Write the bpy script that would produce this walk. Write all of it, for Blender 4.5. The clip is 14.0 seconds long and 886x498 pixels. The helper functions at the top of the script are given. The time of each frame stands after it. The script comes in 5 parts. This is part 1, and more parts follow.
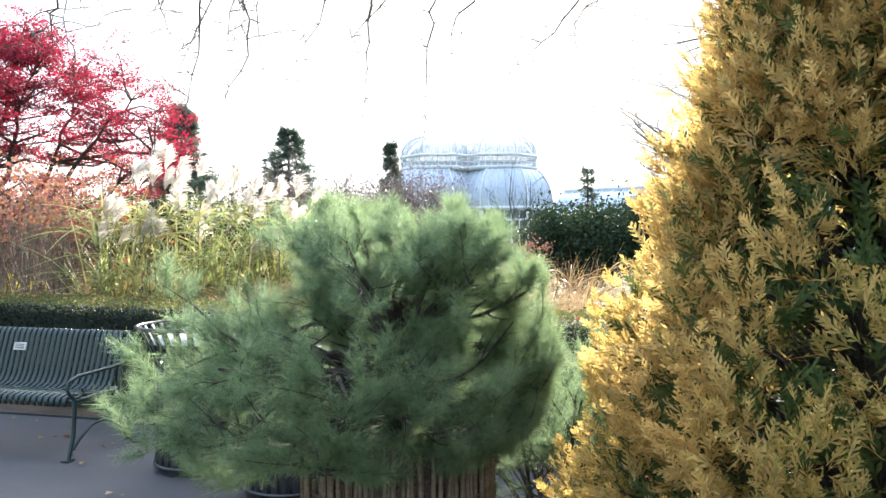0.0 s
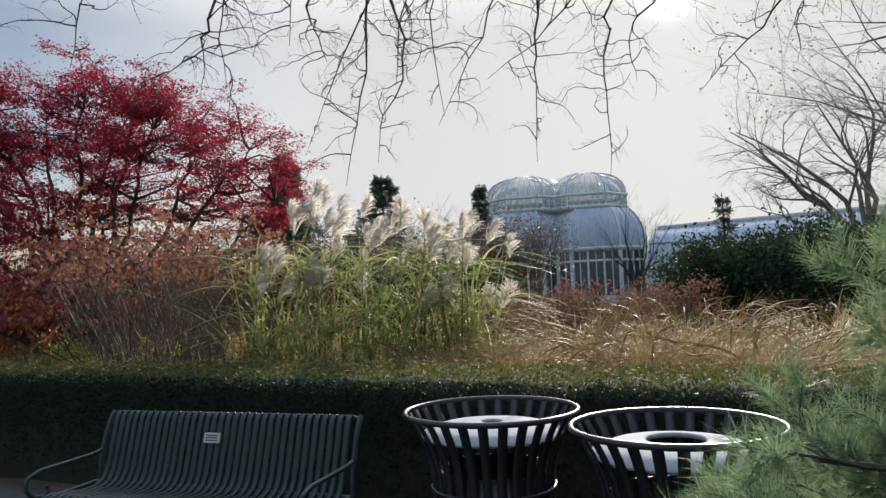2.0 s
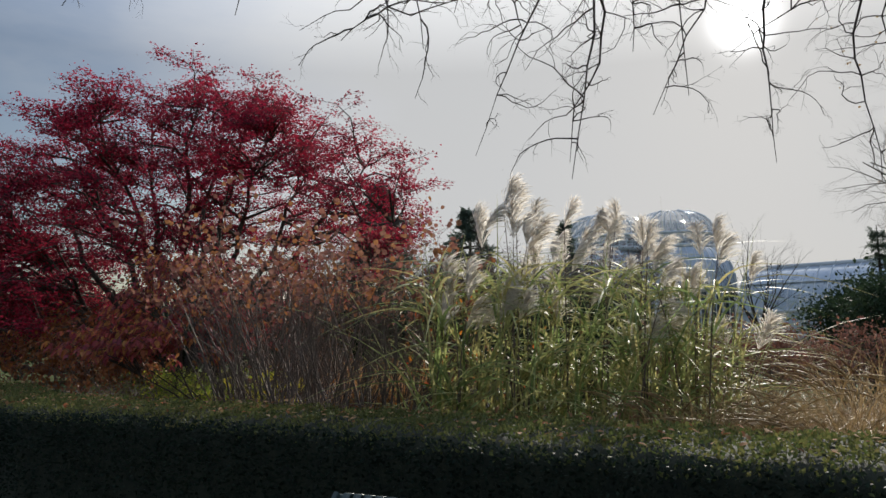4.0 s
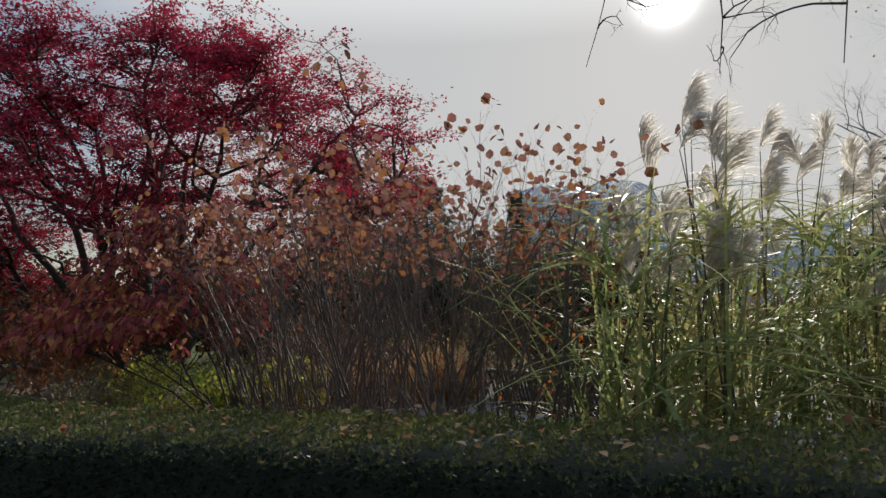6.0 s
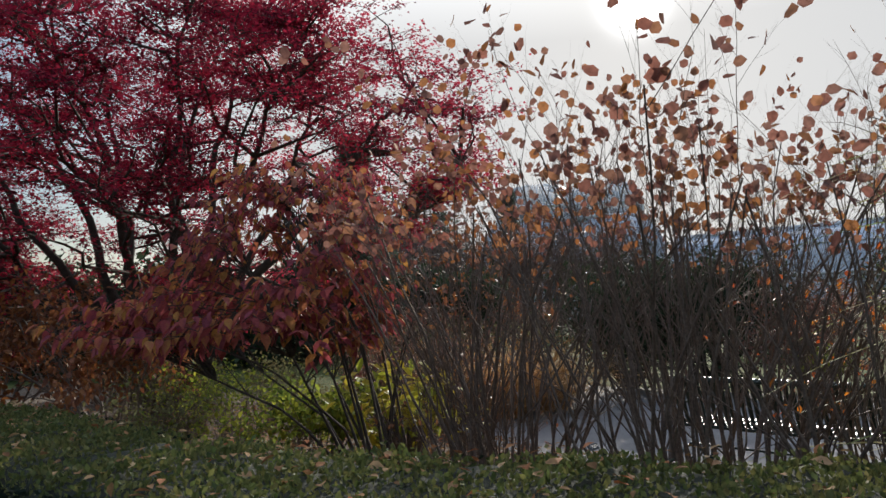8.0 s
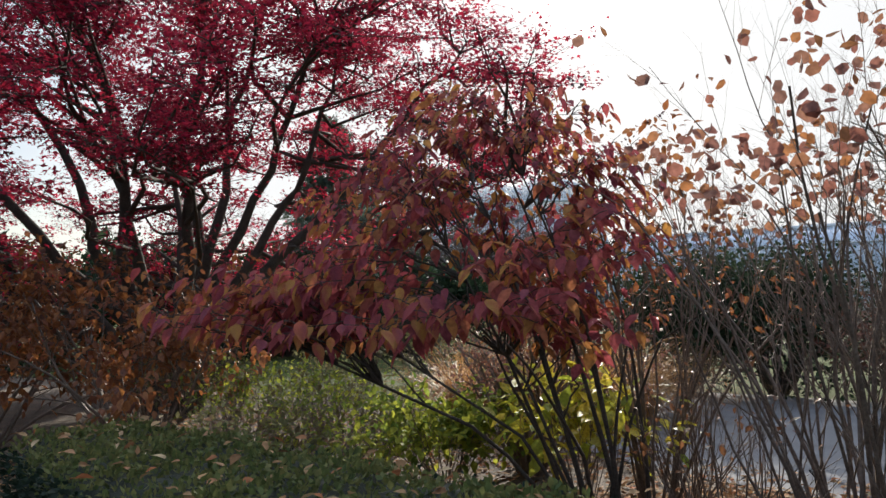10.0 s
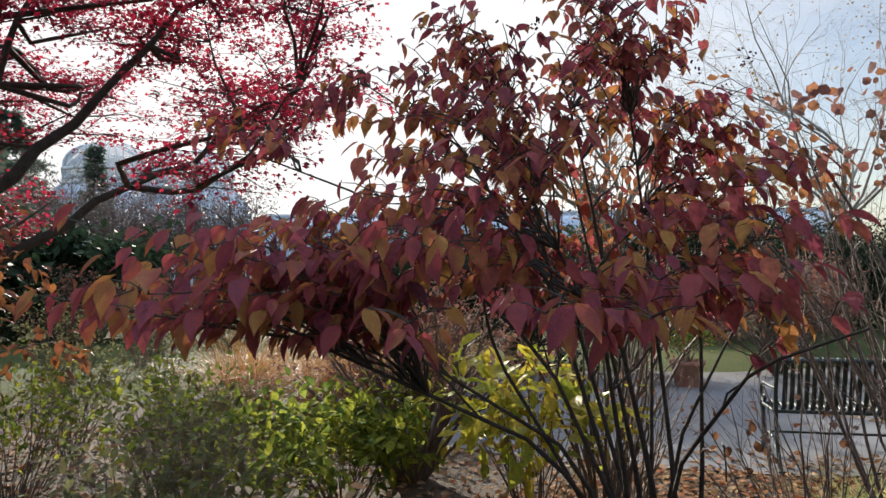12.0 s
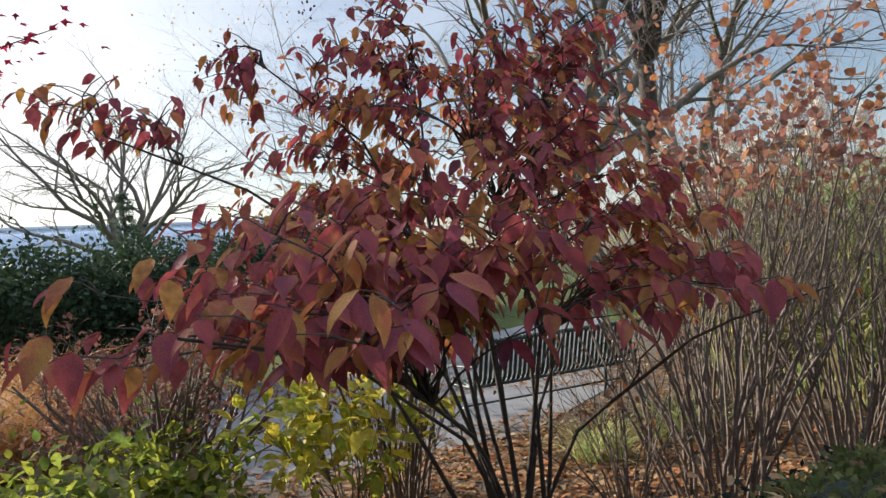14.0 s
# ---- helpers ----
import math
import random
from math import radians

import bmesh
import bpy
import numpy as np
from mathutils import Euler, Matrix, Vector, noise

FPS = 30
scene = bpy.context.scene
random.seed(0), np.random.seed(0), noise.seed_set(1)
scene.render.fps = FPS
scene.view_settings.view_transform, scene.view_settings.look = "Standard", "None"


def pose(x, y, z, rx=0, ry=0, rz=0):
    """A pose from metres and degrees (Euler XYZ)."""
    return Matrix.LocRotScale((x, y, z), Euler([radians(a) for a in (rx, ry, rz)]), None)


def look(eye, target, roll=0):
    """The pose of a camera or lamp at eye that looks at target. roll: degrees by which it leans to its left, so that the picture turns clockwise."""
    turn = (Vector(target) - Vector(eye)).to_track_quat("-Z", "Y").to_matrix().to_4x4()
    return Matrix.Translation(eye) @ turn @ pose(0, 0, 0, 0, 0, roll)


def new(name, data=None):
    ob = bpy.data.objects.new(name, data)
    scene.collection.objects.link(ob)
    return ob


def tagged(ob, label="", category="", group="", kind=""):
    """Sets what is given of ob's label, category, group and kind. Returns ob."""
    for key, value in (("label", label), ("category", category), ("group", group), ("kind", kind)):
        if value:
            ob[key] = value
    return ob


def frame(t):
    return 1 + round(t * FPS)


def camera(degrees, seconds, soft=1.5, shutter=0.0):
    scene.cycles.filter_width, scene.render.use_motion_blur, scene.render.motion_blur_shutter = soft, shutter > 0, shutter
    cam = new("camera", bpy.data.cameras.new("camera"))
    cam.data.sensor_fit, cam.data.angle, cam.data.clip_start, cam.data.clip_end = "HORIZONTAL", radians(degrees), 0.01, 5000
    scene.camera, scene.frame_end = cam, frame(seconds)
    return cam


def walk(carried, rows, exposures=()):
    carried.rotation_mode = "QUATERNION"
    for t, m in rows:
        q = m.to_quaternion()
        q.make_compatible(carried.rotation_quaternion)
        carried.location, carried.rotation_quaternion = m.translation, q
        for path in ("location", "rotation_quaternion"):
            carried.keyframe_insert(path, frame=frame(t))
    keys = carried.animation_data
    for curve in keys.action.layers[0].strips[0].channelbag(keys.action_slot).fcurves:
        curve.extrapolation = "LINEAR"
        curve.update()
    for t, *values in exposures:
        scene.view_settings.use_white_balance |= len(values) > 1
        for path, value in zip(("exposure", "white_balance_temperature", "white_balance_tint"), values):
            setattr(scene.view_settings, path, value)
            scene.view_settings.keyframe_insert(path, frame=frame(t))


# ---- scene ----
cam = camera(63.0, 14.0)
PATH = [
    (0.00, 0.000, 0.000, 1.580, 0.00, 0.00, -0.00),
    (0.50, -0.356, 0.414, 1.584, 0.10, -0.10, 0.10),
    (1.00, -0.779, 0.836, 1.571, 0.80, 0.00, 0.80),
    (1.50, -1.170, 1.276, 1.567, 3.00, 1.70, 1.80),
    (2.00, -1.602, 1.663, 1.593, 6.20, 3.80, 2.30),
    (2.50, -2.028, 2.099, 1.602, 8.90, 5.10, 1.90),
    (3.00, -2.499, 2.499, 1.571, 10.60, 6.10, 1.00),
    (3.50, -2.917, 2.939, 1.567, 11.70, 7.10, 0.50),
    (6.00, -5.293, 5.241, 1.567, 6.02, 4.86, 2.08),
    (6.50, -5.739, 5.696, 1.562, 5.33, 4.54, 2.24),
    (7.00, -6.295, 6.009, 1.579, 5.15, 4.43, 2.56),
    (7.50, -6.718, 6.409, 1.551, 4.45, 4.80, 2.52),
    (8.00, -7.216, 6.764, 1.548, 3.73, 4.97, 2.38),
    (8.50, -7.636, 7.179, 1.542, 3.51, 5.16, 2.09),
    (9.00, -8.186, 7.511, 1.544, 2.99, 5.04, 1.94),
    (11.50, -10.486, 9.444, 1.529, -21.20, 2.50, 0.14),
    (12.00, -10.902, 9.896, 1.550, -30.99, 2.32, 0.60),
    (12.50, -11.239, 10.286, 1.549, -40.56, 2.47, 1.53),
    (13.00, -11.489, 10.756, 1.581, -49.72, 2.36, 2.91),
    (13.50, -11.837, 11.117, 1.627, -59.99, 1.85, 4.08),
    (14.00, -12.007, 11.465, 1.601, -70.29, 1.39, 5.00),
]
EXPOSURES = [(0.0, 2.0), (0.5, 1.55), (1.0, 1.0), (1.5, 0.45), (2.0, 0.2), (3.0, -0.05), (6.0, -0.2), (9.0, 0.4), (11.5, 0.7), (12.5, 0.65), (14.0, 0.85)]
walk(cam, [(t, pose(x, y, z, 90 + pitch, roll, yaw)) for t, x, y, z, yaw, pitch, roll in PATH], EXPOSURES)
# ---------------------------------------------------------------- light
SUN_AZ, SUN_EL = 12.5, 22.5          # degrees: from +y towards +x, above the horizon
SUN_DIR = Vector((math.sin(radians(SUN_AZ)) * math.cos(radians(SUN_EL)),
                  math.cos(radians(SUN_AZ)) * math.cos(radians(SUN_EL)), math.sin(radians(SUN_EL))))


def make_world():
    world = bpy.data.worlds.new("autumn_sky")
    scene.world = world
    world.use_nodes = True
    nt = world.node_tree
    nt.nodes.clear()
    out = nt.nodes.new("ShaderNodeOutputWorld")
    bg = nt.nodes.new("ShaderNodeBackground")
    sky = nt.nodes.new("ShaderNodeTexSky")
    sky.sky_type, sky.sun_disc = 'NISHITA', False
    sky.sun_elevation, sky.sun_rotation = radians(SUN_EL), radians(SUN_AZ)
    sky.air_density, sky.dust_density, sky.ozone_density = 1.0, 2.0, 1.5
    tc = nt.nodes.new("ShaderNodeTexCoord")
    # thin high cloud that whitens most of the sky
    mp = nt.nodes.new("ShaderNodeMapping")
    mp.inputs["Scale"].default_value = (1.0, 1.0, 3.0)
    nz = nt.nodes.new("ShaderNodeTexNoise")
    nz.inputs["Scale"].default_value, nz.inputs["Detail"].default_value = 2.2, 7
    nz.inputs["Roughness"].default_value = 0.55
    # cloud gathers towards the sun's side of the sky
    dot = nt.nodes.new("ShaderNodeVectorMath")
    dot.operation = 'DOT_PRODUCT'
    dot.inputs[1].default_value = SUN_DIR
    rng = nt.nodes.new("ShaderNodeMapRange")
    rng.inputs["From Min"].default_value, rng.inputs["From Max"].default_value = 0.70, 0.93
    rng.inputs["To Min"].default_value, rng.inputs["To Max"].default_value = -0.05, 0.75
    add = nt.nodes.new("ShaderNodeMath")
    add.operation = 'ADD'
    cr = nt.nodes.new("ShaderNodeMapRange")
    cr.inputs["From Min"].default_value, cr.inputs["From Max"].default_value = 0.40, 1.1
    cr.inputs["To Min"].default_value, cr.inputs["To Max"].default_value = 0.05, 0.97
    scale = nt.nodes.new("ShaderNodeMix")
    scale.data_type, scale.blend_type = 'RGBA', 'MULTIPLY'
    scale.inputs[0].default_value = 1.0
    scale.inputs[7].default_value = (SKY_GAIN, SKY_GAIN, SKY_GAIN, 1)
    mix = nt.nodes.new("ShaderNodeMix")
    mix.data_type = 'RGBA'
    mix.inputs[7].default_value = CLOUD
    # the sun's glow in the thin cloud
    pw = nt.nodes.new("ShaderNodeMath")
    pw.operation, pw.use_clamp = 'POWER', False
    pw.inputs[1].default_value = 2600
    gl = nt.nodes.new("ShaderNodeMath")
    gl.operation = 'MULTIPLY'
    gl.inputs[1].default_value = 3.0
    pos = nt.nodes.new("ShaderNodeMath")
    pos.operation = 'MAXIMUM'
    pos.inputs[1].default_value = 0.0
    glow = nt.nodes.new("ShaderNodeMix")
    glow.data_type, glow.blend_type = 'RGBA', 'ADD'
    glow.inputs[0].default_value = 1.0
    L = nt.links.new
    L(tc.outputs["Generated"], mp.inputs[0]); L(mp.outputs[0], nz.inputs["Vector"])
    L(tc.outputs["Generated"], dot.inputs[0]); L(dot.outputs["Value"], rng.inputs["Value"])
    L(nz.outputs["Fac"], add.inputs[0]); L(rng.outputs[0], add.inputs[1]); L(add.outputs[0], cr.inputs["Value"])
    L(sky.outputs[0], scale.inputs[6]); L(scale.outputs[2], mix.inputs[6]); L(cr.outputs[0], mix.inputs[0])
    L(dot.outputs["Value"], pos.inputs[0]); L(pos.outputs[0], pw.inputs[0]); L(pw.outputs[0], gl.inputs[0])
    # cloud is brighter overhead than near the horizon
    sep = nt.nodes.new("ShaderNodeSeparateXYZ")
    zr = nt.nodes.new("ShaderNodeMapRange")
    zr.inputs["From Min"].default_value, zr.inputs["From Max"].default_value = 0.35, 0.95
    zr.inputs["To Min"].default_value, zr.inputs["To Max"].default_value = 1.0, ZENITH
    up = nt.nodes.new("ShaderNodeMix")
    up.data_type, up.blend_type = 'RGBA', 'MULTIPLY'
    up.inputs[0].default_value = 1.0
    L(tc.outputs["Generated"], sep.inputs[0]); L(sep.outputs[2], zr.inputs["Value"])
    L(mix.outputs[2], up.inputs[6]); L(zr.outputs[0], up.inputs[7])
    L(up.outputs[2], glow.inputs[6]); L(gl.outputs[0], glow.inputs[7])
    L(glow.outputs[2], bg.inputs[0]); L(bg.outputs[0], out.inputs[0])
    bg.inputs[1].default_value = 1.0


SKY_GAIN = 0.09
ZENITH = 4.2
CLOUD = (0.63, 0.64, 0.65, 1)
make_world()
sun = new("sun", bpy.data.lights.new("sun", 'SUN'))
sun.data.energy, sun.data.angle, sun.data.color = 5.5, radians(0.6), (1.0, 0.93, 0.82)
sun.matrix_world = look(SUN_DIR * 60, (0, 0, 0))

# ---------------------------------------------------------------- materials
def base_mat(name):
    m = bpy.data.materials.new(name)
    m.use_nodes = True
    nt = m.node_tree
    return m, nt, nt.nodes["Principled BSDF"], nt.nodes["Material Output"]


def ramp(nt, colours):
    r = nt.nodes.new("ShaderNodeValToRGB")
    e = r.color_ramp.elements
    while len(e) < len(colours):
        e.new(0.5)
    for i, c in enumerate(colours):
        e[i].position = i / max(1, len(colours) - 1)
        e[i].color = (*c, 1)
    return r


def leaf_mat(name, colours, translucent=0.5, rough=0.5, patch=0.0, spec=0.3, mottled=8.0):
    """Leaf, needle or blade: each island its own tone; light shines through."""
    m, nt, bsdf, out = base_mat(name)
    L = nt.links.new
    geo = nt.nodes.new("ShaderNodeNewGeometry")
    tc = nt.nodes.new("ShaderNodeTexCoord")
    nz = nt.nodes.new("ShaderNodeTexNoise")
    nz.inputs["Scale"].default_value = 0.9
    fac = nt.nodes.new("ShaderNodeMath")
    fac.operation = 'MULTIPLY_ADD'
    fac.inputs[1].default_value = 1.0 - patch
    big = nt.nodes.new("ShaderNodeMapRange")
    big.inputs["From Min"].default_value, big.inputs["From Max"].default_value = 0.35, 0.65
    big.inputs["To Min"].default_value, big.inputs["To Max"].default_value = 0.0, patch
    r = ramp(nt, colours)
    L(tc.outputs["Object"], nz.inputs["Vector"]); L(nz.outputs["Fac"], big.inputs["Value"])
    info = nt.nodes.new("ShaderNodeObjectInfo")
    both = nt.nodes.new("ShaderNodeMath")
    both.operation = 'ADD'
    turn = nt.nodes.new("ShaderNodeMath")
    turn.operation = 'FRACT'
    L(geo.outputs["Random Per Island"], both.inputs[0]); L(info.outputs["Random"], both.inputs[1]); L(both.outputs[0], turn.inputs[0])
    L(turn.outputs[0], fac.inputs[0]); L(big.outputs[0], fac.inputs[2]); L(fac.outputs[0], r.inputs[0])
    # mottling inside a leaf
    fine = nt.nodes.new("ShaderNodeTexNoise")
    fine.inputs["Scale"].default_value, fine.inputs["Detail"].default_value = mottled * 5, 4
    mot = nt.nodes.new("ShaderNodeMapRange")
    mot.inputs["From Min"].default_value, mot.inputs["From Max"].default_value = 0.3, 0.7
    mot.inputs["To Min"].default_value, mot.inputs["To Max"].default_value = 0.62, 1.15
    mul = nt.nodes.new("ShaderNodeMix")
    mul.data_type, mul.blend_type = 'RGBA', 'MULTIPLY'
    mul.inputs[0].default_value = 1.0
    L(tc.outputs["Object"], fine.inputs["Vector"]); L(fine.outputs["Fac"], mot.inputs["Value"])
    L(r.outputs[0], mul.inputs[6]); L(mot.outputs[0], mul.inputs[7])
    L(mul.outputs[2], bsdf.inputs["Base Color"])
    bsdf.inputs["Roughness"].default_value = rough
    bsdf.inputs["Specular IOR Level"].default_value = spec
    tr = nt.nodes.new("ShaderNodeBsdfTranslucent")
    mx = nt.nodes.new("ShaderNodeMixShader")
    mx.inputs[0].default_value = translucent
    L(mul.outputs[2], tr.inputs[0])
    L(bsdf.outputs[0], mx.inputs[1]); L(tr.outputs[0], mx.inputs[2]); L(mx.outputs[0], out.inputs[0])
    return m


def surface_mat(name, colours, scale=6.0, rough=0.8, metal=0.0, bump=0.3, fine=60.0, spec=0.4, coarse=0.5, distance=0.01):
    """Opaque surface with two scales of colour variation and relief."""
    m, nt, bsdf, out = base_mat(name)
    L = nt.links.new
    tc = nt.nodes.new("ShaderNodeTexCoord")
    a, b = nt.nodes.new("ShaderNodeTexNoise"), nt.nodes.new("ShaderNodeTexNoise")
    a.inputs["Scale"].default_value, a.inputs["Detail"].default_value = scale, 6
    b.inputs["Scale"].default_value, b.inputs["Detail"].default_value = fine, 5
    mixv = nt.nodes.new("ShaderNodeMix")
    mixv.inputs[0].default_value = 1 - coarse
    st = nt.nodes.new("ShaderNodeMapRange")
    st.inputs["From Min"].default_value, st.inputs["From Max"].default_value = 0.3, 0.7
    r = ramp(nt, colours)
    bp = nt.nodes.new("ShaderNodeBump")
    bp.inputs["Strength"].default_value, bp.inputs["Distance"].default_value = bump, distance
    rr = nt.nodes.new("ShaderNodeMapRange")
    rr.inputs["To Min"].default_value, rr.inputs["To Max"].default_value = max(0.05, rough - 0.12), min(1, rough + 0.12)
    for n in (a, b):
        L(tc.outputs["Object"], n.inputs["Vector"])
    L(a.outputs["Fac"], mixv.inputs[2]); L(b.outputs["Fac"], mixv.inputs[3]); L(mixv.outputs[0], st.inputs["Value"])
    L(st.outputs[0], r.inputs[0]); L(r.outputs[0], bsdf.inputs["Base Color"])
    L(b.outputs["Fac"], bp.inputs["Height"]); L(bp.outputs[0], bsdf.inputs["Normal"])
    L(a.outputs["Fac"], rr.inputs["Value"]); L(rr.outputs[0], bsdf.inputs["Roughness"])
    bsdf.inputs["Metallic"].default_value = metal
    bsdf.inputs["Specular IOR Level"].default_value = spec
    return m


M_BARK = surface_mat("dark_bark", [(0.019, 0.016, 0.013), (0.058, 0.046, 0.036), (0.091, 0.078, 0.065)], 9, 0.9, bump=0.6, fine=70)
M_PALEBARK = surface_mat("pale_twig_bark", [(0.20, 0.175, 0.15), (0.32, 0.285, 0.25), (0.42, 0.38, 0.34)], 7, 0.9, bump=0.4, fine=60)
M_GREYBARK = surface_mat("grey_bark", [(0.08, 0.07, 0.06), (0.17, 0.15, 0.125), (0.26, 0.235, 0.20)], 7, 0.9, bump=0.5, fine=60)
M_CANE = surface_mat("brown_cane", [(0.05, 0.036, 0.029), (0.13, 0.094, 0.072), (0.23, 0.175, 0.14)], 12, 0.7, bump=0.3, fine=80)
M_ASPHALT = surface_mat("asphalt", [(0.04, 0.038, 0.038), (0.07, 0.066, 0.066), (0.11, 0.10, 0.10)], 1.5, 0.85, bump=0.5, fine=160, coarse=0.35)
M_SOIL = surface_mat("leaf_mould", [(0.03, 0.02, 0.014), (0.08, 0.055, 0.035), (0.16, 0.115, 0.07)], 3.0, 0.95, bump=0.8, fine=45, distance=0.03)
M_LAWN = surface_mat("far_lawn", [(0.03, 0.045, 0.015), (0.06, 0.075, 0.025), (0.11, 0.10, 0.04)], 0.4, 0.95, bump=0.7, fine=25, distance=0.03, spec=0.05)
M_CONCRETE = surface_mat("pale_concrete", [(0.13, 0.127, 0.125), (0.175, 0.172, 0.17), (0.22, 0.217, 0.215)], 2.5, 0.9, bump=0.25, fine=120, spec=0.08)
M_GREENIRON = surface_mat("dark_green_paint", [(0.010, 0.022, 0.020), (0.016, 0.034, 0.030), (0.028, 0.05, 0.045)], 8, 0.42, bump=0.08, fine=90, spec=0.5)
M_BLACKIRON = surface_mat("black_paint", [(0.008, 0.009, 0.011), (0.016, 0.018, 0.02), (0.03, 0.032, 0.035)], 8, 0.33, bump=0.08, fine=90, spec=0.6)
M_TERRACOTTA = surface_mat("terracotta", [(0.24, 0.10, 0.06), (0.36, 0.16, 0.10), (0.42, 0.22, 0.15)], 5, 0.85, bump=0.2, fine=60)
M_BERRY = surface_mat("dark_berry", [(0.03, 0.008, 0.012), (0.07, 0.012, 0.02), (0.10, 0.02, 0.025)], 30, 0.35, bump=0.1)
M_STEEL = surface_mat("pale_steel", [(0.28, 0.29, 0.31), (0.36, 0.37, 0.39), (0.45, 0.46, 0.48)], 6, 0.85, metal=0.0, bump=0.1, fine=90)
M_PLAQUE = surface_mat("pale_plaque", [(0.40, 0.38, 0.35), (0.55, 0.52, 0.48), (0.6, 0.58, 0.54)], 20, 0.45, metal=0.3, bump=0.1)
M_REED = surface_mat("reed_stick", [(0.07, 0.045, 0.03), (0.16, 0.11, 0.07), (0.27, 0.20, 0.13)], 14, 0.8, bump=0.3, fine=80)
M_WHITEIRON = surface_mat("white_iron", [(0.55, 0.57, 0.60), (0.68, 0.70, 0.72), (0.76, 0.78, 0.8)], 0.8, 0.5, bump=0.1, fine=20)
M_GLASS = surface_mat("whitewashed_glass", [(0.30, 0.36, 0.43), (0.42, 0.48, 0.55), (0.54, 0.59, 0.64)], 0.25, 0.16, bump=0.05, fine=3.0, spec=0.8)
M_DARKGLASS = surface_mat("dark_window_glass", [(0.02, 0.03, 0.04), (0.05, 0.07, 0.09), (0.09, 0.12, 0.14)], 0.3, 0.12, bump=0.03, fine=3.0, spec=0.8)


def clear_glass(name):
    """Thin old glass: part of the sky shows through."""
    m, nt, bsdf, out = base_mat(name)
    tc, nz = nt.nodes.new("ShaderNodeTexCoord"), nt.nodes.new("ShaderNodeTexNoise")
    nz.inputs["Scale"].default_value = 0.4
    r = ramp(nt, [(0.30, 0.36, 0.42), (0.5, 0.56, 0.6)])
    tr, mx = nt.nodes.new("ShaderNodeBsdfTransparent"), nt.nodes.new("ShaderNodeMixShader")
    mx.inputs[0].default_value = 0.68
    L = nt.links.new
    L(tc.outputs["Object"], nz.inputs["Vector"]); L(nz.outputs["Fac"], r.inputs[0]); L(r.outputs[0], bsdf.inputs["Base Color"])
    bsdf.inputs["Roughness"].default_value = 0.15
    L(bsdf.outputs[0], mx.inputs[1]); L(tr.outputs[0], mx.inputs[2]); L(mx.outputs[0], out.inputs[0])
    return m


M_CLEAR = clear_glass("thin_pane_glass")
M_STONE = surface_mat("pale_stone", [(0.35, 0.33, 0.30), (0.45, 0.43, 0.40), (0.52, 0.50, 0.47)], 0.6, 0.85, bump=0.2, fine=12)
# solid hedge filling, near black: shade between the leaves put into its colour
M_HEDGECORE = surface_mat("hedge_core_shade", [(0.006, 0.008, 0.004), (0.014, 0.018, 0.008), (0.03, 0.03, 0.015)], 12, 0.95, bump=0.8, fine=60)

M_MAPLE = leaf_mat("red_maple_leaf", [(0.07, 0.011, 0.022), (0.18, 0.014, 0.034), (0.38, 0.022, 0.052), (0.56, 0.034, 0.072), (0.09, 0.013, 0.025)], 0.58, patch=0.5)
M_VIBURNUM = leaf_mat("maroon_leaf", [(0.20, 0.05, 0.07), (0.40, 0.085, 0.08), (0.26, 0.06, 0.085), (0.40, 0.11, 0.065), (0.46, 0.23, 0.06), (0.36, 0.075, 0.075), (0.30, 0.06, 0.08), (0.15, 0.045, 0.065)], 0.44, patch=0.3, rough=0.6, spec=0.15)
M_RUSTLEAF = leaf_mat("rusty_leaf", [(0.12, 0.045, 0.03), (0.24, 0.085, 0.035), (0.33, 0.13, 0.04), (0.25, 0.09, 0.04), (0.10, 0.04, 0.03)], 0.45, patch=0.3)
M_BROWNLEAF = leaf_mat("brown_leaf", [(0.10, 0.05, 0.03), (0.19, 0.085, 0.045), (0.27, 0.12, 0.05), (0.13, 0.04, 0.03)], 0.45, patch=0.3)
M_ORANGELEAF = leaf_mat("orange_leaf", [(0.42, 0.12, 0.02), (0.55, 0.20, 0.025), (0.50, 0.09, 0.025), (0.38, 0.2, 0.04)], 0.5, patch=0.3)
M_ROSELEAF = leaf_mat("rosy_leaf", [(0.21, 0.095, 0.075), (0.28, 0.125, 0.085), (0.20, 0.12, 0.095), (0.33, 0.17, 0.10)], 0.36, patch=0.3, rough=0.75, spec=0.05)
M_HYDRANGEA = leaf_mat("orange_rosy_leaf", [(0.28, 0.12, 0.075), (0.42, 0.18, 0.07), (0.27, 0.145, 0.115), (0.33, 0.135, 0.10), (0.22, 0.11, 0.09)], 0.4, patch=0.3, rough=0.7, spec=0.08)
M_YELLOWLEAF = leaf_mat("yellow_green_leaf", [(0.30, 0.36, 0.045), (0.50, 0.50, 0.055), (0.64, 0.54, 0.06), (0.60, 0.46, 0.06), (0.22, 0.30, 0.05)], 0.5)
M_GREENLEAF = leaf_mat("green_leaf", [(0.09, 0.14, 0.03), (0.22, 0.27, 0.045), (0.42, 0.42, 0.055), (0.12, 0.17, 0.04)], 0.55, rough=0.7, spec=0.06)
# Face green darkened for shade; top lightened for sun, besides its real yellowing.
M_HEDGESHADE = leaf_mat("hedge_face_leaf_shaded", [(0.011, 0.021, 0.014), (0.018, 0.032, 0.020), (0.030, 0.044, 0.024)], 0.25, patch=0.3, rough=0.55, spec=0.15)
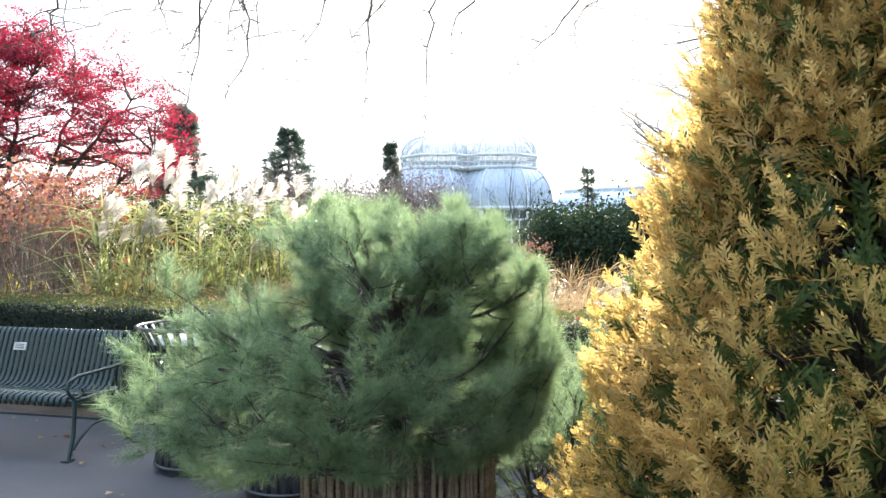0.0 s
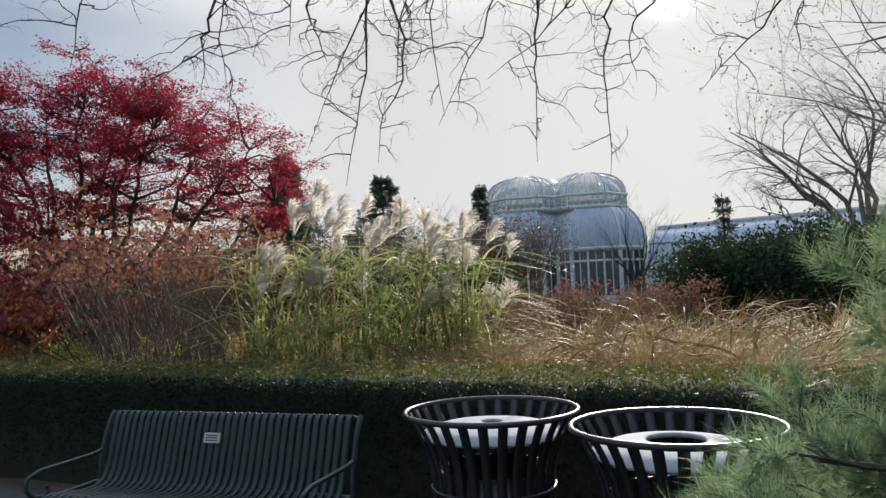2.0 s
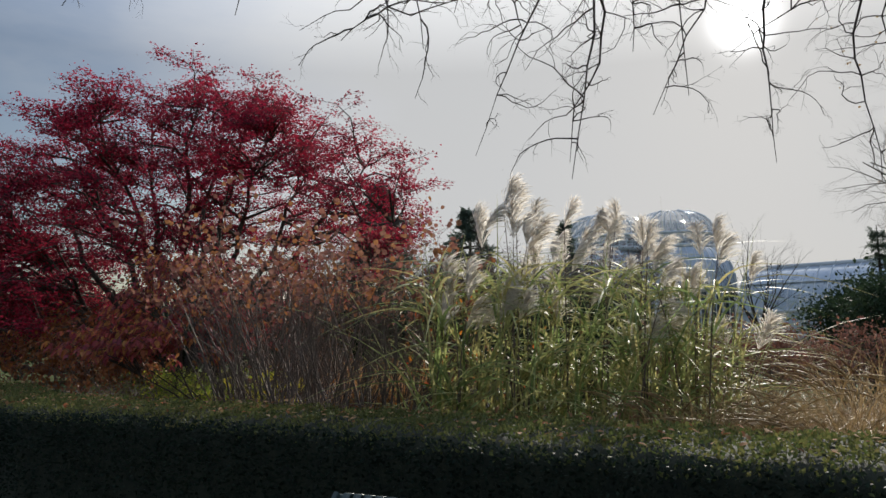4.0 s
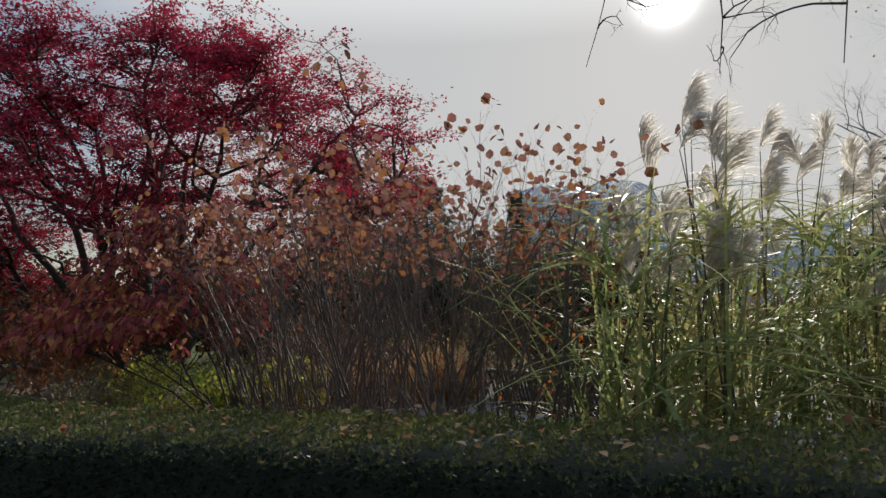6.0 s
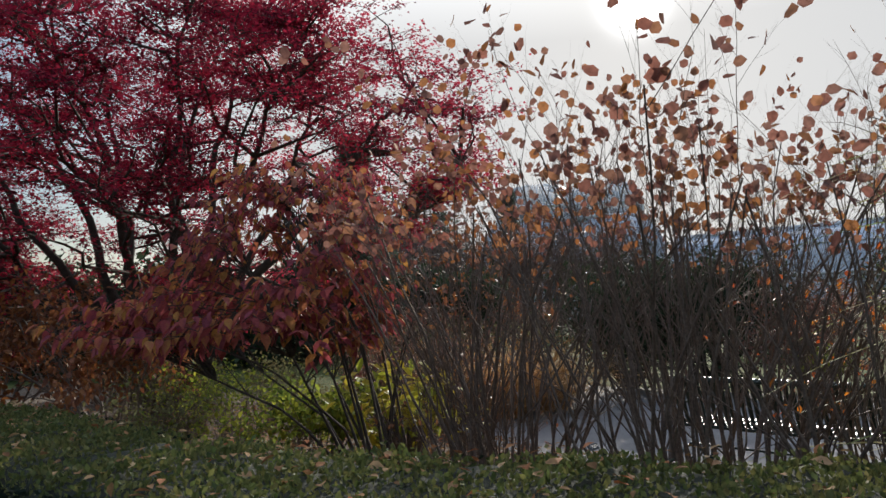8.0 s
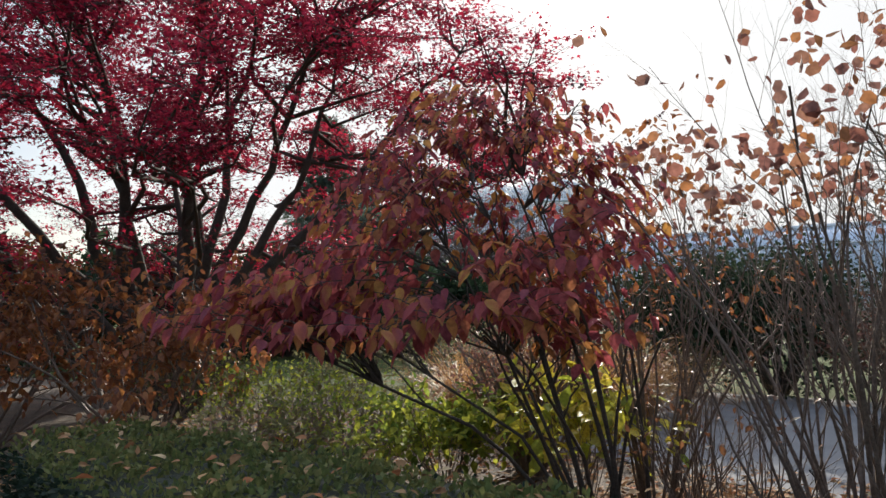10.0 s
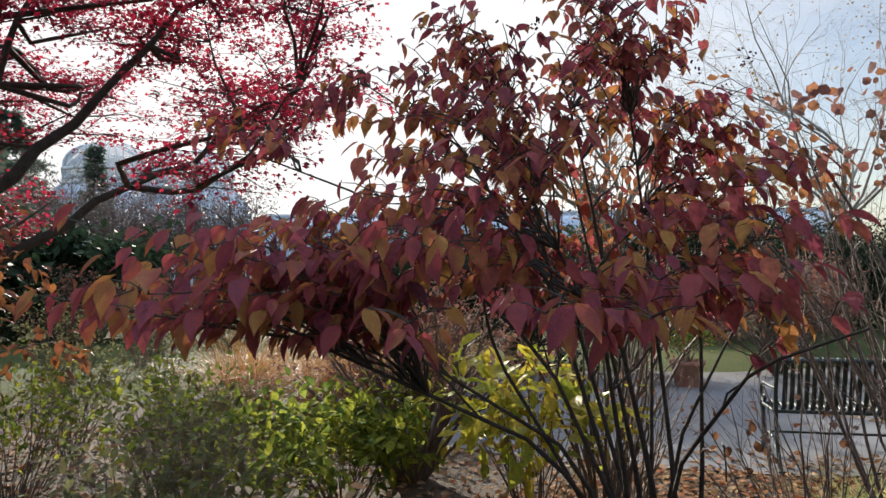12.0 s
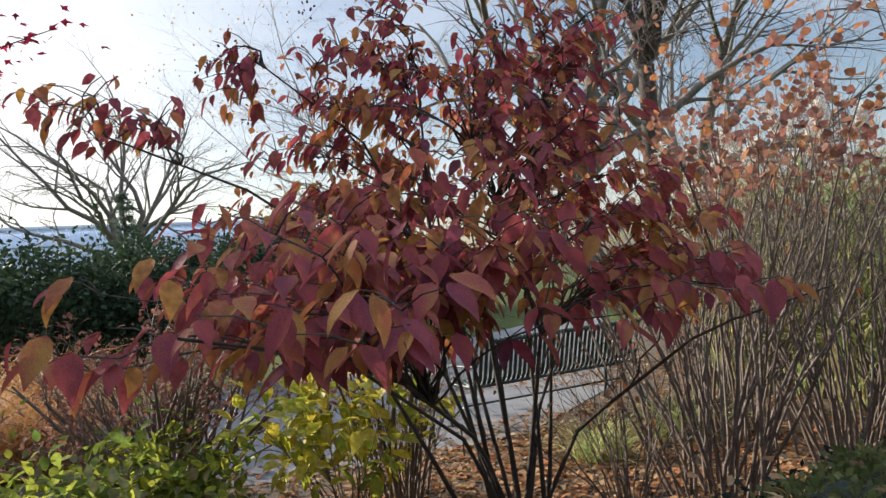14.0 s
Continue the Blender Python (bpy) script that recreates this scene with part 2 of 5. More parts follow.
M_HEDGELIT = leaf_mat("hedge_top_leaf_lit", [(0.055, 0.085, 0.028), (0.12, 0.145, 0.045), (0.20, 0.19, 0.065), (0.075, 0.105, 0.032), (0.26, 0.21, 0.09)], 0.4, patch=0.3, rough=0.6, spec=0.15)
M_PINE = leaf_mat("pine_needle", [(0.13, 0.20, 0.13), (0.19, 0.28, 0.155), (0.30, 0.39, 0.18), (0.15, 0.225, 0.15)], 0.6, patch=0.4, rough=0.45)
M_THUJA = leaf_mat("golden_scale_leaf", [(0.30, 0.30, 0.08), (0.60, 0.42, 0.14), (0.70, 0.49, 0.17), (0.62, 0.39, 0.14), (0.27, 0.29, 0.09)], 0.55, patch=0.5)
M_THUJAGREEN = leaf_mat("green_scale_leaf", [(0.05, 0.09, 0.03), (0.10, 0.14, 0.04), (0.17, 0.18, 0.05)], 0.3, patch=0.3)
M_CONIFER = leaf_mat("dark_conifer_leaf", [(0.018, 0.035, 0.02), (0.035, 0.06, 0.03), (0.06, 0.085, 0.04)], 0.25, patch=0.4, rough=0.65, spec=0.1)
# conifer green made paler and bluer: distance haze mixed into the leaf colour
M_HAZYCONIFER = leaf_mat("hazy_conifer_leaf", [(0.06, 0.09, 0.075), (0.10, 0.135, 0.10), (0.14, 0.175, 0.12)], 0.35, patch=0.4, rough=0.65, spec=0.1)
M_BLADE = leaf_mat("grass_blade", [(0.15, 0.22, 0.08), (0.28, 0.36, 0.13), (0.42, 0.44, 0.17), (0.54, 0.47, 0.21), (0.21, 0.29, 0.10)], 0.55, patch=0.2, rough=0.5, spec=0.2)
M_TANBLADE = leaf_mat("tan_blade", [(0.27, 0.17, 0.075), (0.38, 0.26, 0.12), (0.50, 0.36, 0.18), (0.34, 0.19, 0.09)], 0.45, patch=0.25)
M_ORANGEGRASS = leaf_mat("orange_blade", [(0.40, 0.20, 0.07), (0.52, 0.28, 0.10), (0.60, 0.36, 0.15)], 0.45)
M_PLUME = leaf_mat("silky_plume", [(0.74, 0.68, 0.60), (0.82, 0.77, 0.70), (0.88, 0.84, 0.78)], 0.72)
M_SEEDHEAD = leaf_mat("seedhead", [(0.11, 0.08, 0.045), (0.17, 0.15, 0.07), (0.20, 0.22, 0.10), (0.14, 0.075, 0.045)], 0.4, patch=0.3, rough=0.8, spec=0.04)
M_THICKET = leaf_mat("dull_purple_leaf", [(0.10, 0.075, 0.08), (0.15, 0.11, 0.11), (0.19, 0.14, 0.12)], 0.3, patch=0.3)
M_LITTER = leaf_mat("fallen_leaf", [(0.16, 0.08, 0.04), (0.30, 0.17, 0.08), (0.42, 0.27, 0.14), (0.36, 0.12, 0.05), (0.50, 0.38, 0.22)], 0.25, rough=0.8, spec=0.05)
M_LAWNBLADE = leaf_mat("lawn_blade", [(0.05, 0.085, 0.02), (0.09, 0.13, 0.03), (0.15, 0.17, 0.05)], 0.4, patch=0.3)

# ---------------------------------------------------------------- mesh helpers
class Geo:
    """Gathers vertices and faces of any size into one mesh."""

    def __init__(self):
        self.v, self.sizes, self.loops, self.n = [], [], [], 0

    def add(self, verts, faces):
        verts, faces = np.asarray(verts, float).reshape(-1, 3), np.asarray(faces)
        self.v.append(verts)
        self.loops.append((faces + self.n).ravel())
        self.sizes.append(np.full(len(faces), faces.shape[1]))
        self.n += len(verts)
        return self

    def mesh(self, name, material, smooth=False):
        me = bpy.data.meshes.new(name)
        if self.n:
            v, lo, si = np.concatenate(self.v), np.concatenate(self.loops), np.concatenate(self.sizes)
            me.vertices.add(len(v)); me.loops.add(len(lo)); me.polygons.add(len(si))
            me.vertices.foreach_set("co", v.astype(np.float32).ravel())
            me.loops.foreach_set("vertex_index", lo.astype(np.int32))
            me.polygons.foreach_set("loop_start", np.concatenate(([0], np.cumsum(si)[:-1])).astype(np.int32))
            if smooth:
                me.polygons.foreach_set("use_smooth", np.ones(len(si), bool))
            me.update(calc_edges=True)
            me.validate()
        me.materials.append(material)
        return me


def part(name, geo, material, parent=None, label="", smooth=False, kind=""):
    """One mesh object; a part when it has a parent. geo: Geo, bmesh or mesh."""
    if isinstance(geo, Geo):
        me = geo.mesh(name, material, smooth)
    elif isinstance(geo, bpy.types.Mesh):
        me = geo
    else:
        me = bpy.data.meshes.new(name)
        geo.to_mesh(me)
        geo.free()
        me.materials.append(material)
        if smooth:
            me.polygons.foreach_set("use_smooth", np.ones(len(me.polygons), bool))
    ob = new(name, me)
    ob.parent = parent
    return tagged(ob, label=label, kind=kind)


def thing(name, place, label, category, group="", turn=0.0, kind=""):
    ob = new(name)
    ob.matrix_world = pose(*place, 0, 0, turn)
    return tagged(ob, label, category, group, kind)


def tube(geo, pts, radii, sides=5, cap=False):
    P = np.asarray(pts, float)
    n = len(P)
    T = np.gradient(P, axis=0)
    T /= np.linalg.norm(T, axis=1)[:, None] + 1e-12
    ref = np.array([0.31, 0.17, 0.93]) if abs(T[0][2]) < 0.8 else np.array([0.93, 0.31, 0.17])
    U = np.cross(T, ref)
    U /= np.linalg.norm(U, axis=1)[:, None] + 1e-12
    V = np.cross(T, U)
    a = np.arange(sides) * 2 * np.pi / sides
    R = np.broadcast_to(np.asarray(radii, float), (n,))
    ring = P[:, None] + R[:, None, None] * (np.cos(a)[None, :, None] * U[:, None] + np.sin(a)[None, :, None] * V[:, None])
    i, j = np.meshgrid(np.arange(n - 1), np.arange(sides), indexing="ij")
    k = (j + 1) % sides
    F = np.stack([i * sides + j, i * sides + k, (i + 1) * sides + k, (i + 1) * sides + j], -1).reshape(-1, 4)
    geo.add(ring, F)
    if cap:
        geo.add(ring[0][::-1], [list(range(sides))])
        geo.add(ring[-1], [list(range(sides))])


def box(geo, x0, y0, z0, x1, y1, z1):
    v = [(x, y, z) for z in (z0, z1) for y in (y0, y1) for x in (x0, x1)]
    geo.add(v, [(0, 2, 3, 1), (4, 5, 7, 6), (0, 1, 5, 4), (2, 6, 7, 3), (0, 4, 6, 2), (1, 3, 7, 5)])


def bevel_box(x0, y0, z0, x1, y1, z1, b=0.006):
    bm = bmesh.new()
    bmesh.ops.create_cube(bm, size=1.0)
    for v in bm.verts:
        v.co = Vector(((x0 + x1) / 2 + v.co.x * (x1 - x0), (y0 + y1) / 2 + v.co.y * (y1 - y0), (z0 + z1) / 2 + v.co.z * (z1 - z0)))
    bmesh.ops.bevel(bm, geom=bm.edges[:], offset=b, segments=2, affect='EDGES')
    return bm


def frames(dirs, rng, up=None):
    """Rotation matrices whose y axis follows dirs, rolled at random (or with z near up)."""
    y = dirs / (np.linalg.norm(dirs, axis=1)[:, None] + 1e-9)
    ref = rng.normal(size=y.shape) if up is None else np.broadcast_to(np.asarray(up, float), y.shape) + rng.normal(size=y.shape) * 0.25
    x = np.cross(y, ref)
    x /= np.linalg.norm(x, axis=1)[:, None] + 1e-9
    z = np.cross(x, y)
    return np.stack([x, y, z], -1)


def scatter(geo, shape, places, rots, sizes):
    V, F = shape
    P = np.einsum("nij,vj->nvi", rots, V) * np.asarray(sizes)[:, None, None] + places[:, None]
    for f in ([F] if isinstance(F, np.ndarray) else F):
        idx = (np.arange(len(places)) * len(V))[:, None, None] + f[None]
        geo.loops.append((idx + geo.n).ravel())
        geo.sizes.append(np.full(idx.shape[0] * idx.shape[1], f.shape[1]))
    geo.v.append(P.reshape(-1, 3))
    geo.n += P.shape[0] * P.shape[1]


# a unit leaf lies along +y from its stalk, with a folded midrib
OVAL = (np.array([(0, 0, 0), (-.24, .25, .06), (0, .3, -.02), (.24, .25, .06), (-.27, .55, .05), (0, .6, -.04), (.27, .55, .05), (0, 1, -.14)]),
        [np.array([(0, 2, 1), (0, 3, 2), (4, 5, 7), (5, 6, 7)]), np.array([(1, 2, 5, 4), (2, 3, 6, 5)])])
ROUND = (np.array([(0, 0, 0), (-.42, .25, .05), (0, .35, -.03), (.42, .25, .05), (-.44, .62, .06), (0, .68, 0), (.44, .62, .06), (0, 1, -.05)]), OVAL[1])
SMALL = (np.array([(0, 0, 0), (-.3, .5, .08), (0, 1, 0), (.3, .5, .08)]), np.array([(0, 3, 2), (0, 2, 1)]))
NEEDLE = (np.array([(-.012, 0, 0), (.012, 0, 0), (0, 1, 0)]), np.array([(0, 1, 2)]))
STAR = (np.array([(0, 0, 0), (.5, .42, -.06), (.17, .48, .03), (0, 1, -.08), (-.17, .48, .03), (-.5, .42, -.06)]),
        np.array([(0, 1, 2), (0, 2, 4), (2, 3, 4), (0, 4, 5)]))
def big_leaf():
    """A long pointed leaf with a sunken midrib, raised blades and a drooping tip."""
    rows = [(0, 0.0), (0.08, 0.10), (0.22, 0.20), (0.42, 0.25), (0.62, 0.215), (0.80, 0.12), (0.92, 0.045)]
    V = []
    for y, w in rows:
        dip = -0.22 * y * y
        V += [(-w, y - 0.03 * (w > 0.1), dip + 0.05 * (w > 0.1)), (0, y, dip - 0.03), (w, y - 0.03 * (w > 0.1), dip + 0.05 * (w > 0.1))]
    V.append((0, 1.0, -0.26))
    F = []
    for k in range(len(rows) - 1):
        a = 3 * k
        F += [(a, a + 1, a + 4, a + 3), (a + 1, a + 2, a + 5, a + 4)]
    n = 3 * (len(rows) - 1)
    return np.array(V), [np.array(F), np.array([(n, n + 1, len(V) - 1), (n + 1, n + 2, len(V) - 1)])]


BIGLEAF = big_leaf()


def feather():
    """A flat scale-leaf spray: a midrib with narrow side fingers."""
    V, F = [], []

    def finger(a, b, w):
        a, b = np.array(a, float), np.array(b, float)
        d = b - a
        s = np.array([-d[1], d[0], 0]) / np.linalg.norm(d) * w
        n = len(V)
        V.extend([a, a + d * 0.55 + s, b, a + d * 0.55 - s])
        F.append((n, n + 1, n + 2, n + 3))

    finger((0, 0, 0), (0, 1, 0.02), 0.06)
    for y, L, z in ((0.14, 0.40, 0.06), (0.36, 0.36, -0.05), (0.58, 0.28, 0.04), (0.76, 0.18, -0.02)):
        finger((0, y, 0), (L * 0.62, y + L * 0.85, z), 0.045)
        finger((0, y + 0.08, 0), (-L * 0.62, y + 0.08 + L * 0.85, -z), 0.045)
    return np.array(V), np.array(F)


FROND = feather()


def grow(out, tips, p, d, length, radius, level, rng, kids=(5, 4, 3), spread=0.8, trop=0.0, wob=0.18, steps=6, start=0.25, taper=0.35, shrink=0.55):
    """A limb with its side branches: out gets (points, radii), tips get (point, direction)."""
    pts, rad = [np.array(p, float)], [radius]
    d = np.array(d, float)
    d /= np.linalg.norm(d)
    heads = []
    for s in range(steps):
        d = d + rng.normal(size=3) * wob + np.array([0, 0, trop])
        d /= np.linalg.norm(d)
        pts.append(pts[-1] + d * length / steps)
        rad.append(radius * (1 - (1 - taper) * (s + 1) / steps))
        heads.append(d.copy())
    out.append((pts, rad))
    if level <= 0:
        tips.append((pts[-1], d))
        tips.append((pts[len(pts) // 2], heads[len(pts) // 2 - 1]))
        return
    n = kids[min(len(kids) - 1, level - 1)]
    for k in range(n):
        f = start + (1 - start) * (k + rng.random()) / n
        i = min(steps - 1, int(f * steps))
        q = pts[i] + (pts[i + 1] - pts[i]) * (f * steps - i)
        side = np.cross(heads[i], rng.normal(size=3))
        side /= np.linalg.norm(side) + 1e-9
        dd = heads[i] + side * spread * (0.7 + 0.6 * rng.random())
        grow(out, tips, q, dd, length * shrink * (1.15 - 0.5 * f) * (0.8 + 0.4 * rng.random()), rad[i] * 0.55, level - 1, rng, kids, spread, trop, wob, max(3, steps - 2), start, taper, shrink)
    tips.append((pts[-1], d))


def limbs(geo, out, thick=0.02):
    for pts, rad in out:
        tube(geo, pts, rad, 7 if rad[0] > thick * 2 else (5 if rad[0] > thick * 0.6 else 3))


def tip_arrays(tips):
    return np.array([t[0] for t in tips]), np.array([t[1] for t in tips])


def puffs(places, per, spread, rng):
    """per points round each place."""
    P = np.repeat(places, per, axis=0)
    return P + rng.normal(size=P.shape) * spread
# ---------------------------------------------------------------- ground
def flat(name, outline, z, material, label, category="", depth=0.0):
    """A paved or planted patch with an outline; depth gives it thickness below z."""
    bm = bmesh.new()
    face = bm.faces.new([bm.verts.new((x, y, z)) for x, y in outline])
    if face.normal.z < 0:
        face.normal_flip()
    if depth:
        ext = bmesh.ops.extrude_face_region(bm, geom=[face])
        for v in ext["geom"]:
            if isinstance(v, bmesh.types.BMVert):
                v.co.z -= depth
        bmesh.ops.recalc_face_normals(bm, faces=bm.faces[:])
    ob = part(name, bm, material)
    return tagged(ob, label, category or name, kind="structure")


def make_ground():
    g = Geo()
    n = 61
    s = np.sign(np.linspace(-1, 1, n)) * np.abs(np.linspace(-1, 1, n)) ** 3 * 900
    X, Y = np.meshgrid(s, s + 10, indexing="ij")
    Z = np.full_like(X, -0.012)
    i, j = np.meshgrid(np.arange(n - 1), np.arange(n - 1), indexing="ij")
    F = np.stack([i * n + j, (i + 1) * n + j, (i + 1) * n + j + 1, i * n + j + 1], -1).reshape(-1, 4)
    g.add(np.stack([X, Y, Z], -1), F)
    tagged(part("ground", g, M_LAWN), "faded autumn lawn reaching far off", "ground", kind="structure")


# the clipped hedge follows the walk: front and back edge of its top
HEDGE_FRONT = [(2.9, 4.3), (0.8, 5.45), (-0.7, 6.05), (-2.1, 6.65), (-3.7, 7.25), (-5.2, 7.9), (-6.5, 8.35), (-8.0, 8.7), (-9.2, 9.45), (-10.2, 10.4), (-10.9, 11.25)]
HEDGE_BACK = [(3.5, 5.3), (1.4, 6.5), (-0.3, 7.15), (-1.7, 7.75), (-3.3, 8.4), (-4.8, 8.85), (-6.1, 9.3), (-7.5, 9.6), (-8.6, 10.1), (-9.6, 11.0), (-10.5, 11.75)]
HEDGE_TOP = 1.03


def resample(line, n):
    P = np.array(line, float)
    s = np.concatenate(([0], np.cumsum(np.linalg.norm(np.diff(P, axis=0), axis=1))))
    t = np.linspace(0, s[-1], n)
    return np.stack([np.interp(t, s, P[:, k]) for k in range(P.shape[1])], -1)


make_ground()
flat("pavement", [(-30, 26), (-14, 13.3)] + [(x - 0.25, y - 0.3) for x, y in HEDGE_FRONT[::-1]] + [(12, 0.5), (14, -6), (-4, -8), (-30, 8)], 0.0, M_ASPHALT,
     "dark asphalt walk with scattered fallen leaves", "pavement")
flat("planting_bed", [(x - 0.35, y - 0.42) for x, y in HEDGE_FRONT] + [(-13.2, 13.6), (-20, 18.5), (-20, 27), (-9.4, 20), (-7.0, 14.75), (-5.5, 13.1), (-3.2, 12.6), (3.5, 13.5), (9, 10), (6, 3.5)], -0.004, M_SOIL,
     "dark bed soil strewn with fallen leaves", "planting bed")
flat("concrete_path", [(-7.0, 14.75), (-9.4, 20.0), (-6.4, 22.0), (-1.0, 17.5), (6.0, 15.5), (6.0, 13.9), (-3.2, 12.62), (-5.5, 13.12)], 0.004, M_CONCRETE,
     "pale concrete path behind the beds", "path")


# ---------------------------------------------------------------- hedge
def make_hedge():
    rng = np.random.default_rng(11)
    hedge = thing("hedge", (0, 0, 0), "low clipped evergreen hedge with fallen leaves on top", "hedge", kind="")
    n = 150
    A, B = resample(HEDGE_FRONT, n), resample(HEDGE_BACK, n)
    u = np.linspace(0, 1, 9)
    # a closed cross section: front face, top, back face
    rows = []
    for k in range(n):
        a, b = A[k], B[k]
        d = (b - a) / np.linalg.norm(b - a)
        f = [(*(a - d * 0.02), 0.0), (*(a + d * 0.02), HEDGE_TOP * 0.55), (*(a + d * 0.03), HEDGE_TOP - 0.12), (*(a + d * 0.09), HEDGE_TOP - 0.05)]
        t = [(*(a + (b - a) * q), HEDGE_TOP - 0.035 + 0.012 * rng.normal()) for q in (0.25, 0.5, 0.75)]
        e = [(*(b - d * 0.09), HEDGE_TOP - 0.05), (*(b - d * 0.03), HEDGE_TOP - 0.14), (*b, 0.0)]
        rows.append(f + t + e)
    R = np.array(rows)
    R += rng.normal(size=R.shape) * 0.012 * (R[..., 2:3] > 0.05)
    m = R.shape[1]
    i, j = np.meshgrid(np.arange(n - 1), np.arange(m - 1), indexing="ij")
    g = Geo()
    g.add(R, np.stack([i * m + j, i * m + j + 1, (i + 1) * m + j + 1, (i + 1) * m + j], -1).reshape(-1, 4))
    g.add(R[0], [list(range(m))[::-1]]); g.add(R[-1], [list(range(m))])
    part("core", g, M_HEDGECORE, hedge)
    # leaves over top and faces
    N = 84000
    k = rng.random(N) * (n - 1)
    k0 = k.astype(int)
    fr = (k - k0)[:, None]
    a, b = A[k0] * (1 - fr) + A[k0 + 1] * fr, B[k0] * (1 - fr) + B[k0 + 1] * fr
    q = rng.random(N)
    top = q < 0.56
    w = rng.random(N)
    P = np.zeros((N, 3))
    P[:, :2] = a + (b - a) * np.where(top, w, np.where(q < 0.88, -0.005, 1.005))[:, None]
    lump = 0.025 * np.sin(k * 0.9) + 0.02 * np.sin(k * 2.3 + w * 5)
    P[:, 2] = np.where(top, HEDGE_TOP - 0.02 + lump * 0.6 + rng.normal(size=N) * 0.014 - 0.09 * (np.abs(w - 0.5) * 2) ** 8, np.sqrt(w) * (HEDGE_TOP - 0.03))
    P[:, :2] += rng.normal(size=(N, 2)) * 0.012
    out = np.zeros((N, 3))
    d = (b - a) / np.linalg.norm(b - a, axis=1)[:, None]
    out[:, :2] = d * np.where(top, 0, np.where(q < 0.88, -1, 1))[:, None]
    out[:, 2] = np.where(top, 0.55, 0.35)
    D = out + rng.normal(size=(N, 3)) * 0.55
    size = rng.uniform(0.018, 0.036, N)
    Q = frames(D, rng)
    # faces take the shade-dark leaves, the top the sun-lightened ones
    for name, pick, mat, text in (("face_leaves", ~top, M_HEDGESHADE, "small green leaves, coloured dark as in shade"), ("top_leaves", top, M_HEDGELIT, "olive and yellowing small leaves on the clipped top, lightened as in sun")):
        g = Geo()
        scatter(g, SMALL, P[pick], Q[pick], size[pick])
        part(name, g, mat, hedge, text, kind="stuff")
    # leaves fallen on the hedge's top
    N = 900
    k0 = rng.integers(0, n - 1, N)
    P = np.zeros((N, 3))
    P[:, :2] = A[k0] + (B[k0] - A[k0]) * rng.uniform(0.05, 0.97, N)[:, None] + rng.normal(size=(N, 2)) * 0.05
    P[:, 2] = HEDGE_TOP + 0.012 + rng.random(N) * 0.015
    D = rng.normal(size=(N, 3)) * (1, 1, 0.25)
    g = Geo()
    scatter(g, OVAL, P, frames(D, rng, (0, 0, 1)), rng.uniform(0.025, 0.065, N))
    tagged(part("fallen_leaves", g, M_LITTER), "dry brown leaves fallen on the hedge top", "leaf litter", kind="stuff")


make_hedge()


def litter(name, outline_box, count, z, size, seed, label, keep=None):
    rng = np.random.default_rng(seed)
    x0, y0, x1, y1 = outline_box
    P = np.stack([rng.uniform(x0, x1, count), rng.uniform(y0, y1, count), z + rng.random(count) * 0.02], -1)
    if keep is not None:
        P = P[keep(P[:, 0], P[:, 1])]
    D = rng.normal(size=P.shape) * (1, 1, 0.2)
    g = Geo()
    scatter(g, OVAL, P, frames(D, rng, (0, 0, 1)), rng.uniform(size[0], size[1], len(P)))
    tagged(part(name, g, M_LITTER), label, "leaf litter", kind="stuff")


HF = np.array(HEDGE_FRONT)[::-1]
HB = np.array(HEDGE_BACK)[::-1]
litter("leaf_litter", (-13.5, 9, 3, 20), 26000, 0.006, (0.04, 0.10), 5, "dry brown and russet leaves on the bed soil",
       lambda x, y: (y > np.interp(x, HB[:, 0], HB[:, 1]) + 0.1) & (x + y < 8.6 + 3 * (x > -3.2)))
litter("leaf_drift", (-10.2, 10.9, -5.2, 14.2), 7000, 0.01, (0.045, 0.095), 7, "thick drift of dry tan leaves under the maroon shrub",
       lambda x, y: (y > np.interp(x, HB[:, 0], HB[:, 1]) + 0.1) & (x + y < 7.6))
litter("leaf_scatter", (-13, -3, 3, 9), 900, 0.005, (0.03, 0.08), 6, "few fallen leaves scattered on the asphalt walk",
       lambda x, y: y < np.interp(x, HF[:, 0], HF[:, 1]) - 0.3)

# ---------------------------------------------------------------- bench
BENCH_LEN = 1.92
# side profile of a strap, from the rolled front edge over the seat to the top of the back: (y back, z up)
STRAP = [(-0.02, 0.36), (-0.035, 0.395), (-0.02, 0.425), (0.04, 0.44), (0.16, 0.425), (0.28, 0.405), (0.38, 0.405), (0.44, 0.43), (0.475, 0.48), (0.50, 0.56),
         (0.53, 0.66), (0.56, 0.76), (0.575, 0.80), (0.60, 0.825), (0.63, 0.82), (0.645, 0.79)]


def strip_along(profile, x0, x1, thick):
    P = np.array(profile)
    T = np.gradient(P, axis=0)
    T /= np.linalg.norm(T, axis=1)[:, None]
    N = np.stack([-T[:, 1], T[:, 0]], -1) * thick
    ring = []
    for k in range(len(P)):
        a, b = P[k], P[k] - N[k]
        ring.append([(x0, *a), (x1, *a), (x1, *b), (x0, *b)])
    V = np.array(ring).reshape(-1, 3)
    F = []
    for k in range(len(P) - 1):
        for s in range(4):
            F.append((k * 4 + s, k * 4 + (s + 1) % 4, (k + 1) * 4 + (s + 1) % 4, (k + 1) * 4 + s))
    F += [(3, 2, 1, 0), tuple(4 * (len(P) - 1) + s for s in range(4))]
    return Geo().add(V, F)


